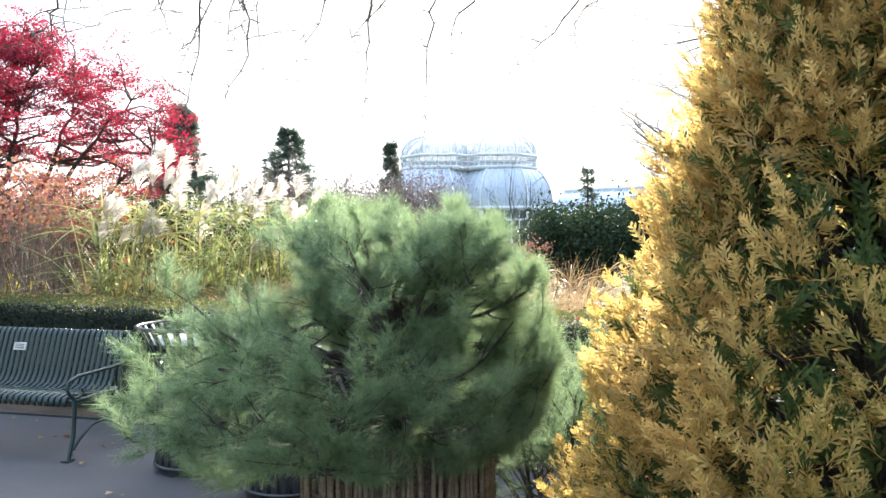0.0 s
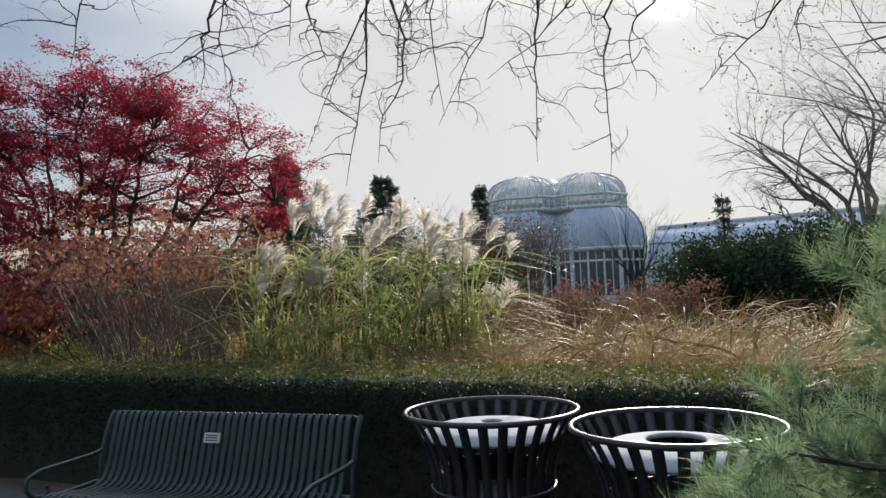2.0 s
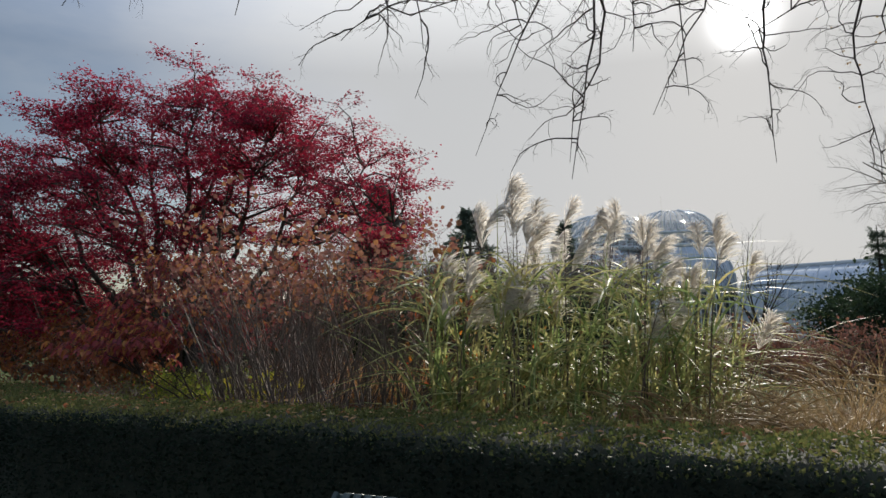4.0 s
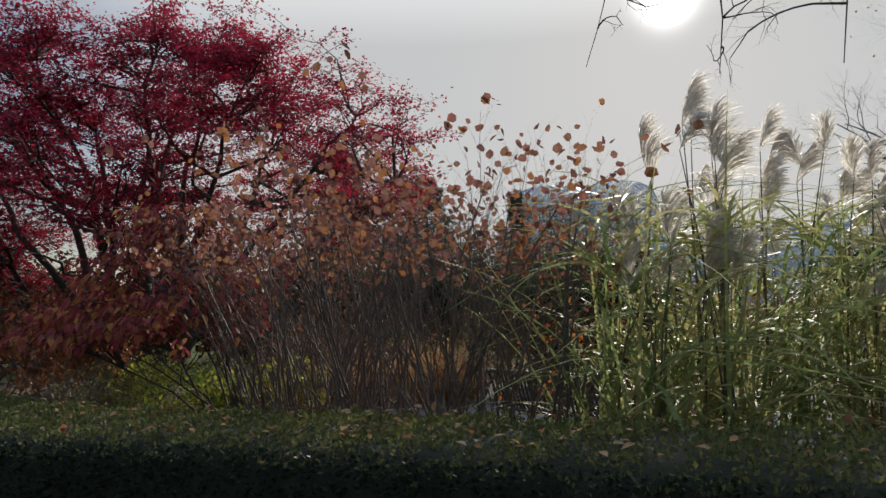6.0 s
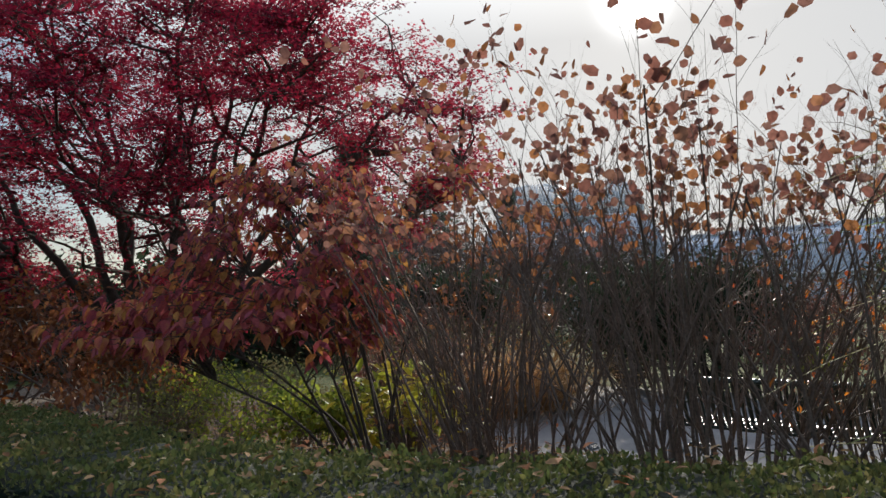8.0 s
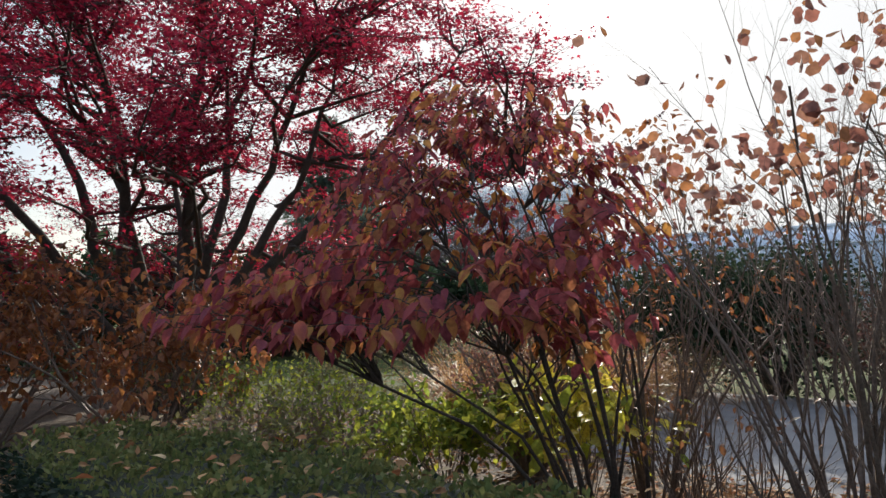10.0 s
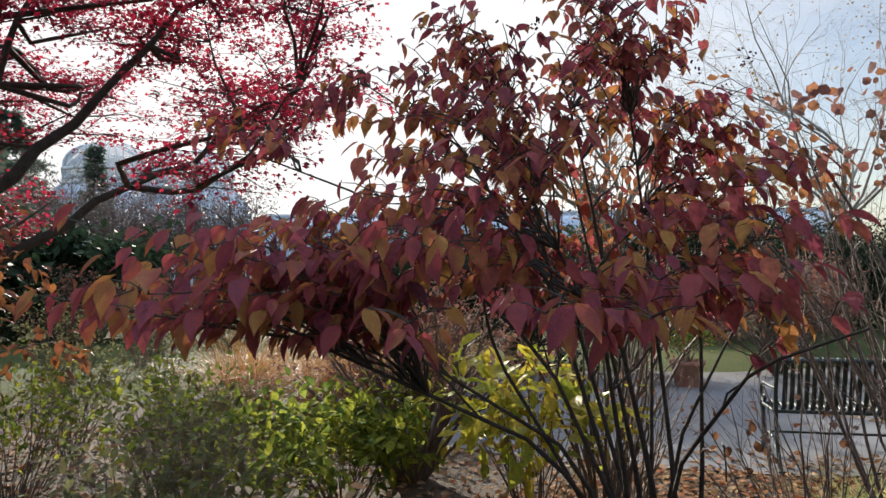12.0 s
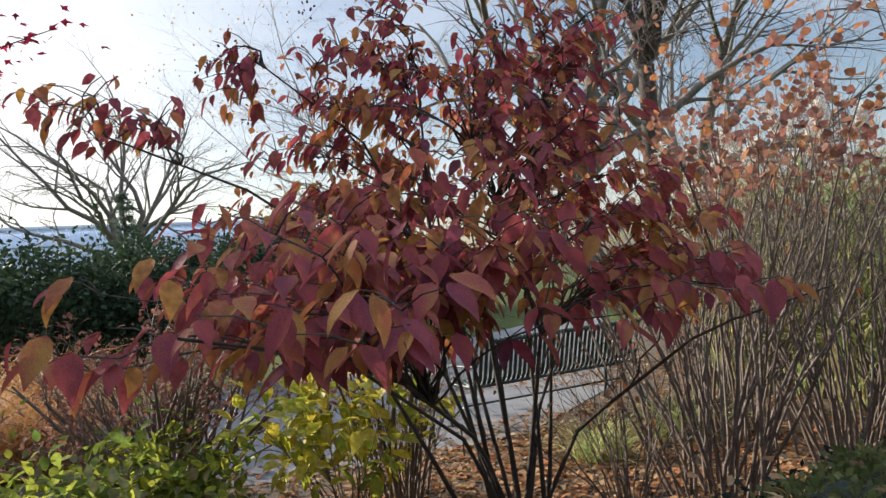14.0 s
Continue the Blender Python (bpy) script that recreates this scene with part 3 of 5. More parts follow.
def make_bench(place, turn, label, group=""):
    """A park bench: steel straps over seat and back, two cast sides with arm rests; it faces -y."""
    bench = thing("park_bench", place, label, "bench", group, turn)
    bench.scale = (1.0, 1.04, 1.09)
    half, count = BENCH_LEN / 2, 34
    pitch = (BENCH_LEN - 0.08) / count
    strap = strip_along(STRAP, -pitch * 0.33, pitch * 0.33, 0.007).mesh("strap", M_GREENIRON)
    for k in range(count):
        ob = part("strap", strap, M_GREENIRON, bench)
        ob.location = (-half + 0.04 + pitch * (k + 0.5), 0, 0)
    for name, y, z in (("top_rail", 0.625, 0.80), ("seat_rail", 0.0, 0.40), ("back_rail", 0.45, 0.41)):
        g = Geo()
        tube(g, [(-half, y, z), (0, y, z - 0.003), (half, y, z)], 0.014, 8, True)
        part(name, g, M_GREENIRON, bench)
    for side in (-1, 1):
        x = side * half
        g = Geo()
        smooth = lambda pts, n=22: resample([pts[0]] + [tuple((np.array(pts[i]) + np.array(pts[i + 1])) / 2) for i in range(len(pts) - 1)] + [pts[-1]], n)
        tube(g, smooth([(x, -0.06, 0.0), (x, -0.02, 0.1), (x, 0.01, 0.25), (x, 0.0, 0.42)]), 0.017, 7, True)
        tube(g, smooth([(x, 0.62, 0.0), (x, 0.56, 0.05), (x, 0.5, 0.2), (x, 0.46, 0.42), (x, 0.53, 0.66), (x, 0.59, 0.80), (x, 0.62, 0.815)]), 0.017, 7, True)
        tube(g, smooth([(x, 0.0, 0.40), (x, 0.2, 0.40), (x, 0.46, 0.41)]), 0.014, 7, True)
        tube(g, smooth([(x, -0.01, 0.07), (x, 0.12, 0.19), (x, 0.26, 0.225), (x, 0.42, 0.19), (x, 0.55, 0.06)]), 0.013, 7, True)
        part("side_frame", g, M_GREENIRON, bench, smooth=True)
        g = Geo()
        tube(g, smooth([(x, 0.53, 0.60), (x, 0.50, 0.585), (x, 0.35, 0.575), (x, 0.12, 0.57), (x, -0.04, 0.565), (x, -0.075, 0.51), (x, -0.05, 0.44), (x, 0.02, 0.405),
                         (x, 0.09, 0.43), (x, 0.10, 0.47), (x, 0.06, 0.475)], 34), 0.013, 8, True)
        part("arm_rest", g, M_GREENIRON, bench, smooth=True)
        for y in (-0.06, 0.62):
            part("foot", bevel_box(x - 0.03, y - 0.04, 0, x + 0.03, y + 0.04, 0.014, 0.004), M_GREENIRON, bench)
    g = Geo()
    tube(g, [(-half, 0.26, 0.225), (0, 0.26, 0.222), (half, 0.26, 0.225)], 0.01, 7, True)
    part("stretcher", g, M_GREENIRON, bench)
    return bench


bench_1 = make_bench((-3.70, 5.66, 0), -14.2, "dark green steel strap bench with pale plaque, before the hedge")
g = bevel_box(-0.062, -0.006, -0.03, 0.062, 0.006, 0.03, 0.003)
plaque = part("plaque", g, M_PLAQUE, bench_1, "small pale metal plaque on the back")
plaque.matrix_basis = pose(-0.065, 0.526, 0.685, -16)
bars = Geo()
for z in (-0.014, 0.0, 0.014):
    box(bars, -0.045, -0.0085, z - 0.003, 0.045, -0.0062, z + 0.003)
part("engraving", bars, M_GREENIRON, plaque, "unreadable engraved lines")
make_bench((-4.55, 13.25, 0), 136.0, "black-green strap bench seen from behind, on pale concrete")


# ---------------------------------------------------------------- litter bins
def make_bin(place, turn, label, hole):
    """A slatted steel litter bin that flares to a round rim, with a dished lid."""
    top = thing("litter_bin", place, label, "litter bin", "pair of bins by the bench", turn)
    top.scale = (1.0, 1.0, 1.08)
    prof = [(0.30, 0.05), (0.30, 0.30), (0.30, 0.62), (0.31, 0.72), (0.335, 0.80), (0.375, 0.88), (0.415, 0.945)]
    count = 28
    w = 0.036
    strap = Geo()
    V, F = [], []
    for k, (r, z) in enumerate(prof):
        s = w * (0.72 + 0.28 * r / 0.415)
        V += [(-s / 1.6, r, z), (s / 1.6, r, z), (s / 1.6, r - 0.008, z), (-s / 1.6, r - 0.008, z)]
    for k in range(len(prof) - 1):
        for q in range(4):
            F.append((k * 4 + (q + 1) % 4, k * 4 + q, (k + 1) * 4 + q, (k + 1) * 4 + (q + 1) % 4))
    strap.add(V, F)
    me = strap.mesh("slat", M_BLACKIRON)
    for k in range(count):
        ob = part("slat", me, M_BLACKIRON, top)
        ob.matrix_basis = pose(0, 0, 0, 0, 0, 360 / count * k)
    for name, r, z, t in (("rim", 0.425, 0.95, 0.013), ("collar", 0.302, 0.62, 0.009), ("foot_ring", 0.302, 0.05, 0.012)):
        g = Geo()
        a = np.linspace(0, 2 * np.pi, 65)
        tube(g, np.stack([r * np.cos(a), r * np.sin(a), np.full(65, z)], -1), t, 8)
        part(name, g, M_BLACKIRON, top, smooth=True)
    g = Geo()
    a = np.linspace(0, 2 * np.pi, 49)[:-1]
    rings = [(0.285, 0.04), (0.285, 0.70), (0.278, 0.70), (0.278, 0.06), (0.002, 0.06)]
    V = np.array([[(r * np.cos(t), r * np.sin(t), z) for t in a] for r, z in rings]).reshape(-1, 3)
    F = [(k * 48 + j, k * 48 + (j + 1) % 48, (k + 1) * 48 + (j + 1) % 48, (k + 1) * 48 + j) for k in range(len(rings) - 1) for j in range(48)]
    part("liner", g.add(V, F), M_BLACKIRON, top, "black inner liner", smooth=True)
    g = Geo()
    rings = [(0.352, 0.852), (0.348, 0.860), (0.27, 0.886), (hole + 0.01, 0.904), (hole, 0.900), (hole, 0.886), (0.27, 0.876), (0.352, 0.846)]
    V = np.array([[(r * np.cos(t), r * np.sin(t), z) for t in a] for r, z in rings]).reshape(-1, 3)
    F = [(k * 48 + j, k * 48 + (j + 1) % 48, (k + 1) * 48 + (j + 1) % 48, (k + 1) * 48 + j) for k in range(len(rings) - 1) for j in range(48)]
    part("lid", g.add(V, F), M_STEEL, top, "pale steel dished lid with a hole", smooth=True)
    for k in range(3):
        t = 2 * np.pi * k / 3
        part("foot", bevel_box(0.27 * np.cos(t) - 0.03, 0.27 * np.sin(t) - 0.03, 0, 0.27 * np.cos(t) + 0.03, 0.27 * np.sin(t) + 0.03, 0.045, 0.006), M_BLACKIRON, top)
    return top


make_bin((-1.78, 5.28, 0), 10, "black slatted steel bin, pale lid with a small hole", 0.05)
make_bin((-1.00, 4.76, 0), 31, "black slatted steel bin, pale lid with a wide hole", 0.12)


# ---------------------------------------------------------------- potted pine
def cane(bush, out, bark, thick, name="cane"):
    """One stem with its twigs as a part."""
    g = Geo()
    for p, r in out:
        for q in p:
            q[2] = max(q[2], 0.0)
    limbs(g, out, thick)
    part(name, g, bark, bush)


def make_pine():
    rng = np.random.default_rng(21)
    base = (-0.19, 3.2, 0)
    pot = thing("planter", base, "round planter wrapped in upright dry reed sticks", "planter")
    count = 110
    stick = []
    for v in range(4):
        g = Geo()
        x = rng.normal(size=3) * 0.004
        tube(g, [(0, 0, 0), (x[0], x[1], 0.42), (x[2], 0, 0.84 + 0.03 * rng.random())], [0.012, 0.0115, 0.009], 6, True)
        stick.append(g.mesh("reed", M_REED))
    for k in range(count):
        t = 2 * np.pi * k / count
        ob = part("reed", stick[k % 4], M_REED, pot)
        ob.matrix_basis = pose(0.405 * np.cos(t), 0.405 * np.sin(t), 0.0, rng.normal() * 1.2, rng.normal() * 1.2, rng.random() * 360)
    g = Geo()
    a = np.linspace(0, 2 * np.pi, 41)[:-1]
    rings = [(0.385, 0.0), (0.39, 0.80), (0.36, 0.80), (0.355, 0.74), (0.002, 0.75)]
    V = np.array([[(r * np.cos(t), r * np.sin(t), z) for t in a] for r, z in rings]).reshape(-1, 3)
    F = [(k * 40 + j, k * 40 + (j + 1) % 40, (k + 1) * 40 + (j + 1) % 40, (k + 1) * 40 + j) for k in range(4) for j in range(40)]
    part("tub", g.add(V, F), M_SOIL, pot, "dark tub filled with soil")
    for z in (0.2, 0.58):
        g = Geo()
        aa = np.linspace(0, 2 * np.pi, 49)
        tube(g, np.stack([0.419 * np.cos(aa), 0.419 * np.sin(aa), np.full(49, z)], -1), 0.004, 5)
        part("binding_wire", g, M_CANE, pot)

    tree = thing("dwarf_pine", (base[0], base[1], 0.74), "bushy green dwarf pine with long soft needles, in a planter", "shrub")
    out, tips = [], []
    grow(out, tips, (0, 0, 0), (0.03, 0, 1), 0.62, 0.045, 0, rng, wob=0.1)
    trunk = out[0]
    cane(tree, out, M_BARK, 0.012, "trunk")
    tips.clear()
    heart, half = np.array([-0.33, 0.0, 0.53]), np.array([1.0, 0.84, 0.60])

    def held(p):
        """Draws far shoots back to the rounded outline of the crown."""
        span = half + np.array([0, 0, 0.24 * min(1.0, max(0.0, -0.5 - p[0]) * 3)])
        q = (np.asarray(p, float) - heart) / span
        far = (np.abs(q) ** 3).sum() ** (1 / 3)
        return heart + span * q * ((0.72 + 0.28 * np.tanh((far - 0.72) / 0.3)) / far if far > 0.72 else 1.0)

    for k in range(84):
        f = 0.08 + 0.92 * k / 83
        i = min(5, int(f * 6))
        q = np.array(trunk[0][i]) + (np.array(trunk[0][i + 1]) - np.array(trunk[0][i])) * (f * 6 - i)
        t = k * 2.4 + rng.normal() * 0.2
        rise = -0.30 + 0.85 * f ** 1.3 + rng.normal() * 0.08
        L = (1.12 - 0.66 * f) * (0.85 + 0.3 * rng.random()) * (0.55 if k % 4 == 3 else 1.0)
        out = []
        grow(out, tips, q, (np.cos(t), np.sin(t) * 0.95, rise), L, 0.017, 2, rng, kids=(4, 5), spread=0.75, trop=0.05, wob=0.2, start=0.3, shrink=0.5)
        out = [([held(p) for p in pts], rad) for pts, rad in out]
        cane(tree, out, M_BARK, 0.012, "branch")
    # candles of needles: along the last shoots
    P, D = tip_arrays(tips)
    P = np.array([held(p) for p in P])
    D = D / np.linalg.norm(D, axis=1)[:, None] + (0, 0, 0.35)
    more = P - D / np.linalg.norm(D, axis=1)[:, None] * 0.04
    C, E = np.concatenate([P, more]), np.concatenate([D, D])
    per = 44
    S = np.repeat(C, per, axis=0)
    E = np.repeat(E / np.linalg.norm(E, axis=1)[:, None], per, axis=0)
    S = S + E * rng.uniform(-0.05, 0.03, len(S))[:, None]
    R = rng.normal(size=S.shape)
    R -= E * (R * E).sum(1)[:, None]
    R /= np.linalg.norm(R, axis=1)[:, None]
    dirs = E * rng.uniform(0.3, 1.1, len(S))[:, None] + R * rng.uniform(0.5, 1.0, len(S))[:, None] + np.array([0, 0, 0.05])
    g = Geo()
    scatter(g, NEEDLE, S, frames(dirs, rng), rng.uniform(0.05, 0.085, len(S)))
    part("needles", g, M_PINE, tree, "long fine green needles in tufts", kind="stuff")


make_pine()


def make_small_yew():
    """A lower green shrub behind the pine."""
    rng = np.random.default_rng(22)
    tree = thing("dwarf_conifer", (0.62, 3.75, 0), "low bright green dwarf conifer beside the planter", "shrub")
    tips = []
    for k in range(16):
        t = k * 2.4
        out = []
        grow(out, tips, (0.05 * np.cos(t), 0.05 * np.sin(t), 0), (np.cos(t) * 0.55, np.sin(t) * 0.55, 1), 0.95, 0.014, 2, rng, kids=(4, 5), spread=0.7, trop=0.03, wob=0.12)
        cane(tree, out, M_BARK, 0.012, "branch")
    P, D = tip_arrays(tips)
    per = 60
    S = np.repeat(P, per, axis=0)
    E = np.repeat(D / np.linalg.norm(D, axis=1)[:, None], per, axis=0)
    S = S + E * rng.uniform(-0.08, 0.03, len(S))[:, None]
    g = Geo()
    scatter(g, NEEDLE, S, frames(E + rng.normal(size=S.shape) * 0.55, rng), rng.uniform(0.06, 0.10, len(S)))
    part("needles", g, M_PINE, tree, kind="stuff")


make_small_yew()


def make_thuja():
    rng = np.random.default_rng(23)
    tree = thing("golden_arborvitae", (1.52, 2.55, 0), "tall golden-yellow arborvitae cone with flat leafy sprays", "conifer")
    top = 3.85
    g = Geo()
    tube(g, [(0, 0, 0), (0.02, 0, 1.5), (0, 0.01, 3.0), (0, 0, top - 0.2)], [0.08, 0.06, 0.035, 0.008], 8)
    part("trunk", g, M_BARK, tree)
    g = Geo()
    N = 900
    Z = rng.uniform(0.05, 0.97, N) ** 1.15 * top
    T = rng.random(N) * 2 * np.pi
    rad = np.minimum(1.27 * (1 - Z / top) + 0.03, 0.98 + 0.15 * Z) * (0.76 + 0.26 * rng.random(N)) * (1 + 0.07 * np.sin(T * 5 + Z * 1.7))
    heads = []
    for z, t, r in zip(Z, T, rad):
        o = np.array([np.cos(t), np.sin(t), 0])
        pts = [np.array([0, 0, max(0.03, z - 0.5 * r)]) + o * 0.03, o * r * 0.5 + (0, 0, z - 0.12 * r), o * r * 0.9 + (0, 0, z + 0.06)]
        tube(g, pts, [0.012, 0.008, 0.003], 4)
        heads.append((o * r, z, o))
    part("branch", g, M_BARK, tree, "short side branches", kind="stuff")
    # leafy plumes: each head carries a rising axis with flat sprays on both sides
    P = np.array([np.append(h[0][:2], h[1]) for h in heads])
    O = np.array([h[2] for h in heads])
    for name, mat, depth, per, size in (("inner_sprays", M_THUJAGREEN, 0.74, 10, (0.12, 0.18)), ("outer_sprays", M_THUJA, 0.93, 26, (0.075, 0.125))):
        axis = O * 0.55 + np.array([0, 0, 0.8]) + rng.normal(size=O.shape) * 0.22
        axis /= np.linalg.norm(axis, axis=1)[:, None]
        side = np.cross(axis, O + rng.normal(size=O.shape) * 0.5)
        side /= np.linalg.norm(side, axis=1)[:, None]
        u = np.tile(np.linspace(0, 1, per), len(P))
        sign = np.tile(np.where(np.arange(per) % 2, 1.0, -1.0), len(P))
        A, B = np.repeat(axis, per, axis=0), np.repeat(side, per, axis=0)
        S = np.repeat(P * (depth, depth, 1), per, axis=0) + A * (u * 0.27 - 0.08)[:, None] + B * (sign * (1 - u) * 0.05)[:, None] + rng.normal(size=A.shape) * 0.022
        D = A * (0.55 + 0.5 * u)[:, None] + B * (sign * (0.75 - 0.6 * u))[:, None] + rng.normal(size=A.shape) * 0.25
        S[:, 2] = np.maximum(S[:, 2], 0.03)
        gg = Geo()
        scatter(gg, FROND, S, frames(D, rng), rng.uniform(*size, len(S)) * (1.1 - 0.35 * u))
        part(name, gg, mat, tree, kind="stuff")


make_thuja()


# ---------------------------------------------------------------- grasses
def blades(geo, rng, bases, count, length, lean, droop, width, seg=6, flat_wind=(0, 0)):
    """Arching grass blades: count over the given bases."""
    B = bases[rng.integers(0, len(bases), count)] + rng.normal(size=(count, 3)) * (0.03, 0.03, 0)
    L = rng.uniform(*length, count)
    t = rng.random(count) * 2 * np.pi
    out = np.stack([np.cos(t), np.sin(t), np.zeros(count)], -1)
    ln = rng.uniform(*lean, count)[:, None]
    dr = rng.uniform(*droop, count)[:, None]
    s = np.linspace(0, 1, seg + 1)
    wind = np.array([flat_wind[0], flat_wind[1], 0.0])
    pts = []
    for u in s:
        h = L[:, None] * (u * ln + dr * u ** 2.2)
        zz = L * (u * np.sqrt(np.maximum(0.05, 1 - ln[:, 0] ** 2)) - dr[:, 0] * u ** 2.6 * 0.85)
        p = B + out * h + wind * (L[:, None] * u ** 2)
        p[:, 2] = np.maximum(B[:, 2] + zz, 0.02 + B[:, 2] * 0)
        pts.append(p)
    P = np.stack(pts, 1)
    side = np.stack([-np.sin(t), np.cos(t), np.zeros(count)], -1) + rng.normal(size=(count, 3)) * 0.3
    side /= np.linalg.norm(side, axis=1)[:, None]
    w = width * (1 - s ** 2 * 0.95) * (0.4 + 1.2 * np.minimum(1, s * 4 + 0.4)) * 0.5
    Lp = P - side[:, None] * w[None, :, None]
    Rp = P + side[:, None] * w[None, :, None]
    V = np.stack([Lp, Rp], 2)
    n = seg + 1
    f = np.array([(2 * k, 2 * k + 1, 2 * k + 3, 2 * k + 2) for k in range(seg)])
    idx = (np.arange(count) * n * 2)[:, None, None] + f[None]
    geo.add(V.reshape(-1, 3), idx.reshape(-1, 4))


def plume_mesh(rng, name, size, hairs, spread, material, hairlen):
    """A nodding feathery seed head on +z, leaning to +x."""
    g = Geo()
    s = np.linspace(0, 1, 8)
    axis = np.stack([size * 0.30 * s ** 1.8, 0 * s, size * (s - 0.22 * s ** 2.5)], -1)
    tube(g, axis, np.linspace(0.003, 0.001, 8), 3)
    for k in range(hairs):
        u = (k + rng.random()) / hairs * 0.85
        p = np.array([np.interp(u, s, axis[:, c]) for c in range(3)])
        a = rng.normal() * spread * 1.3
        L = hairlen * (1.15 - 0.55 * u) * (0.8 + 0.4 * rng.random())
        dirv = np.array([0.42 + 0.5 * rng.random(), a, 0.75])
        dirv /= np.linalg.norm(dirv)
        q = [p, p + dirv * L * 0.5, p + dirv * L * 0.8 + (L * 0.10, 0, -L * 0.06), p + dirv * L + (L * 0.22, 0, -L * 0.2)]
        q, wd = np.array(q), np.array([0.0012, 0.0034, 0.0036, 0.0006])[:, None]
        across = np.cross(dirv, rng.normal(size=3))
        across /= np.linalg.norm(across)
        V = np.concatenate([q - across * wd, q + across * wd])
        g.add(V, [(c, c + 1, c + 5, c + 4) for c in range(3)])
    return g.mesh(name, material)


def make_miscanthus(place, radius, culms, height, seed, label, blade_count):
    rng = np.random.default_rng(seed)
    clump = thing("silver_grass", place, label, "ornamental grass", "silver grass clumps")
    bases = np.zeros((60, 3))
    t, r = rng.random(60) * 2 * np.pi, np.sqrt(rng.random(60)) * radius
    bases[:, 0], bases[:, 1] = np.cos(t) * r, np.sin(t) * r
    g = Geo()
    blades(g, rng, bases, blade_count * 12 // 100, (1.6, 3.0), (0.02, 0.30), (0.02, 0.40), 0.019, 8, (0.05, -0.02))
    # leaves that leave the culms higher up
    high = bases.copy()
    high[:, 2] = rng.uniform(0.5, 2.1, 60)
    blades(g, rng, high, blade_count * 34 // 100, (0.5, 1.1), (0.45, 0.95), (0.4, 1.1), 0.019, 7, (0.08, 0))
    part("blades", g, M_BLADE, clump, "long arching green and straw blades", kind="stuff")
    heads = [plume_mesh(rng, "plume", 0.34, 130, 0.34, M_PLUME, 0.19) for _ in range(4)]
    g = Geo()
    for k in range(culms):
        b = bases[k % 60] * (1.0 + 0.15 * rng.normal())
        H = height * (0.66 + 0.46 * rng.random())
        lean = rng.normal(size=2) * 0.13 + b[:2] * 0.12 + (0.05, 0)
        pts = [b, b + (lean[0] * 0.3, lean[1] * 0.3, H * 0.4), b + (lean[0] * 0.7, lean[1] * 0.7, H * 0.75), b + (lean[0] * 1.2, lean[1] * 1.2, H)]
        tube(g, pts, [0.009, 0.008, 0.006, 0.003], 5)
        ob = part("plume", heads[k % 4], M_PLUME, clump)
        ob.matrix_basis = Matrix.Translation(pts[-1]) @ pose(0, 0, 0, rng.normal() * 12, rng.normal() * 12, rng.normal() * 60 + 10) @ Matrix.Scale(0.85 + 0.5 * rng.random(), 4)
    part("culms", g, M_CANE, clump, "thin dark stalks", kind="stuff")
    return clump


make_miscanthus((-4.35, 10.1, 0), 0.55, 13, 2.3, 31, "tall green silver grass with creamy feathery plumes", 900)
make_miscanthus((-3.45, 10.9, 0), 0.75, 22, 2.5, 32, "tall green silver grass with creamy feathery plumes", 1100)
make_miscanthus((-2.45, 11.0, 0), 0.6, 22, 2.1, 33, "green silver grass with pale drooping plumes", 800)


def make_fountain(place, radius, height, count, seed, label, material, spikes=40, category="ornamental grass", group="tawny fountain grasses"):
    rng = np.random.default_rng(seed)
    clump = thing("fountain_grass", place, label, category, group)
    bases = np.zeros((40, 3))
    t, r = rng.random(40) * 2 * np.pi, np.sqrt(rng.random(40)) * radius * 0.45
    bases[:, 0], bases[:, 1] = np.cos(t) * r, np.sin(t) * r
    g = Geo()
    blades(g, rng, bases, count, (height * 0.8, height * 1.6), (0.10, 0.75), (0.15, 0.75), 0.0065, 6, (0.12, -0.03))
    part("blades", g, material, clump, kind="stuff")
    if spikes:
        g = Geo()
        for k in range(spikes):
            b = bases[k % 40]
            t = rng.random() * 2 * np.pi
            o = np.array([np.cos(t), np.sin(t), 0]) * (0.5 + 0.6 * rng.random()) * radius
            H = height * (0.85 + 0.35 * rng.random())
            u = np.linspace(0, 1, 13)[:, None]
            pts = b + o * (0.35 * u + 1.0 * u ** 2.2) + np.array([0, 0, H]) * (1.75 * u - 0.78 * u ** 2.4)
            tube(g, pts, [0.0018] * 7 + [0.003, 0.0055, 0.007, 0.007, 0.005, 0.001], 5)
        part("seed_spikes", g, material, clump, kind="stuff")
    return clump


for k, (x, y, r, h) in enumerate([(-2.6, 9.5, 0.8, 0.95), (-1.6, 9.2, 0.9, 1.0), (-0.5, 8.9, 0.9, 1.15), (0.6, 8.6, 0.9, 1.15), (-1.0, 10.2, 0.9, 1.3), (0.3, 9.9, 0.9, 1.3), (1.6, 9.3, 0.9, 1.25), (-2.0, 10.4, 0.8, 1.05)]):
    make_fountain((x, y, 0), r, h, 2200, 40 + k, "tawny pink fountain grass in dense arching tufts", M_TANBLADE)
for k, (x, y) in enumerate([(-7.1, 17.3), (-6.4, 17.9), (-7.8, 17.6), (-8.5, 18.2), (-7.0, 18.3)]):
    make_fountain((x, y, 0), 0.6, 1.0, 900, 60 + k, "orange-tan feathery grass tuft beside the path", M_ORANGEGRASS, 16, group="orange grass tufts")


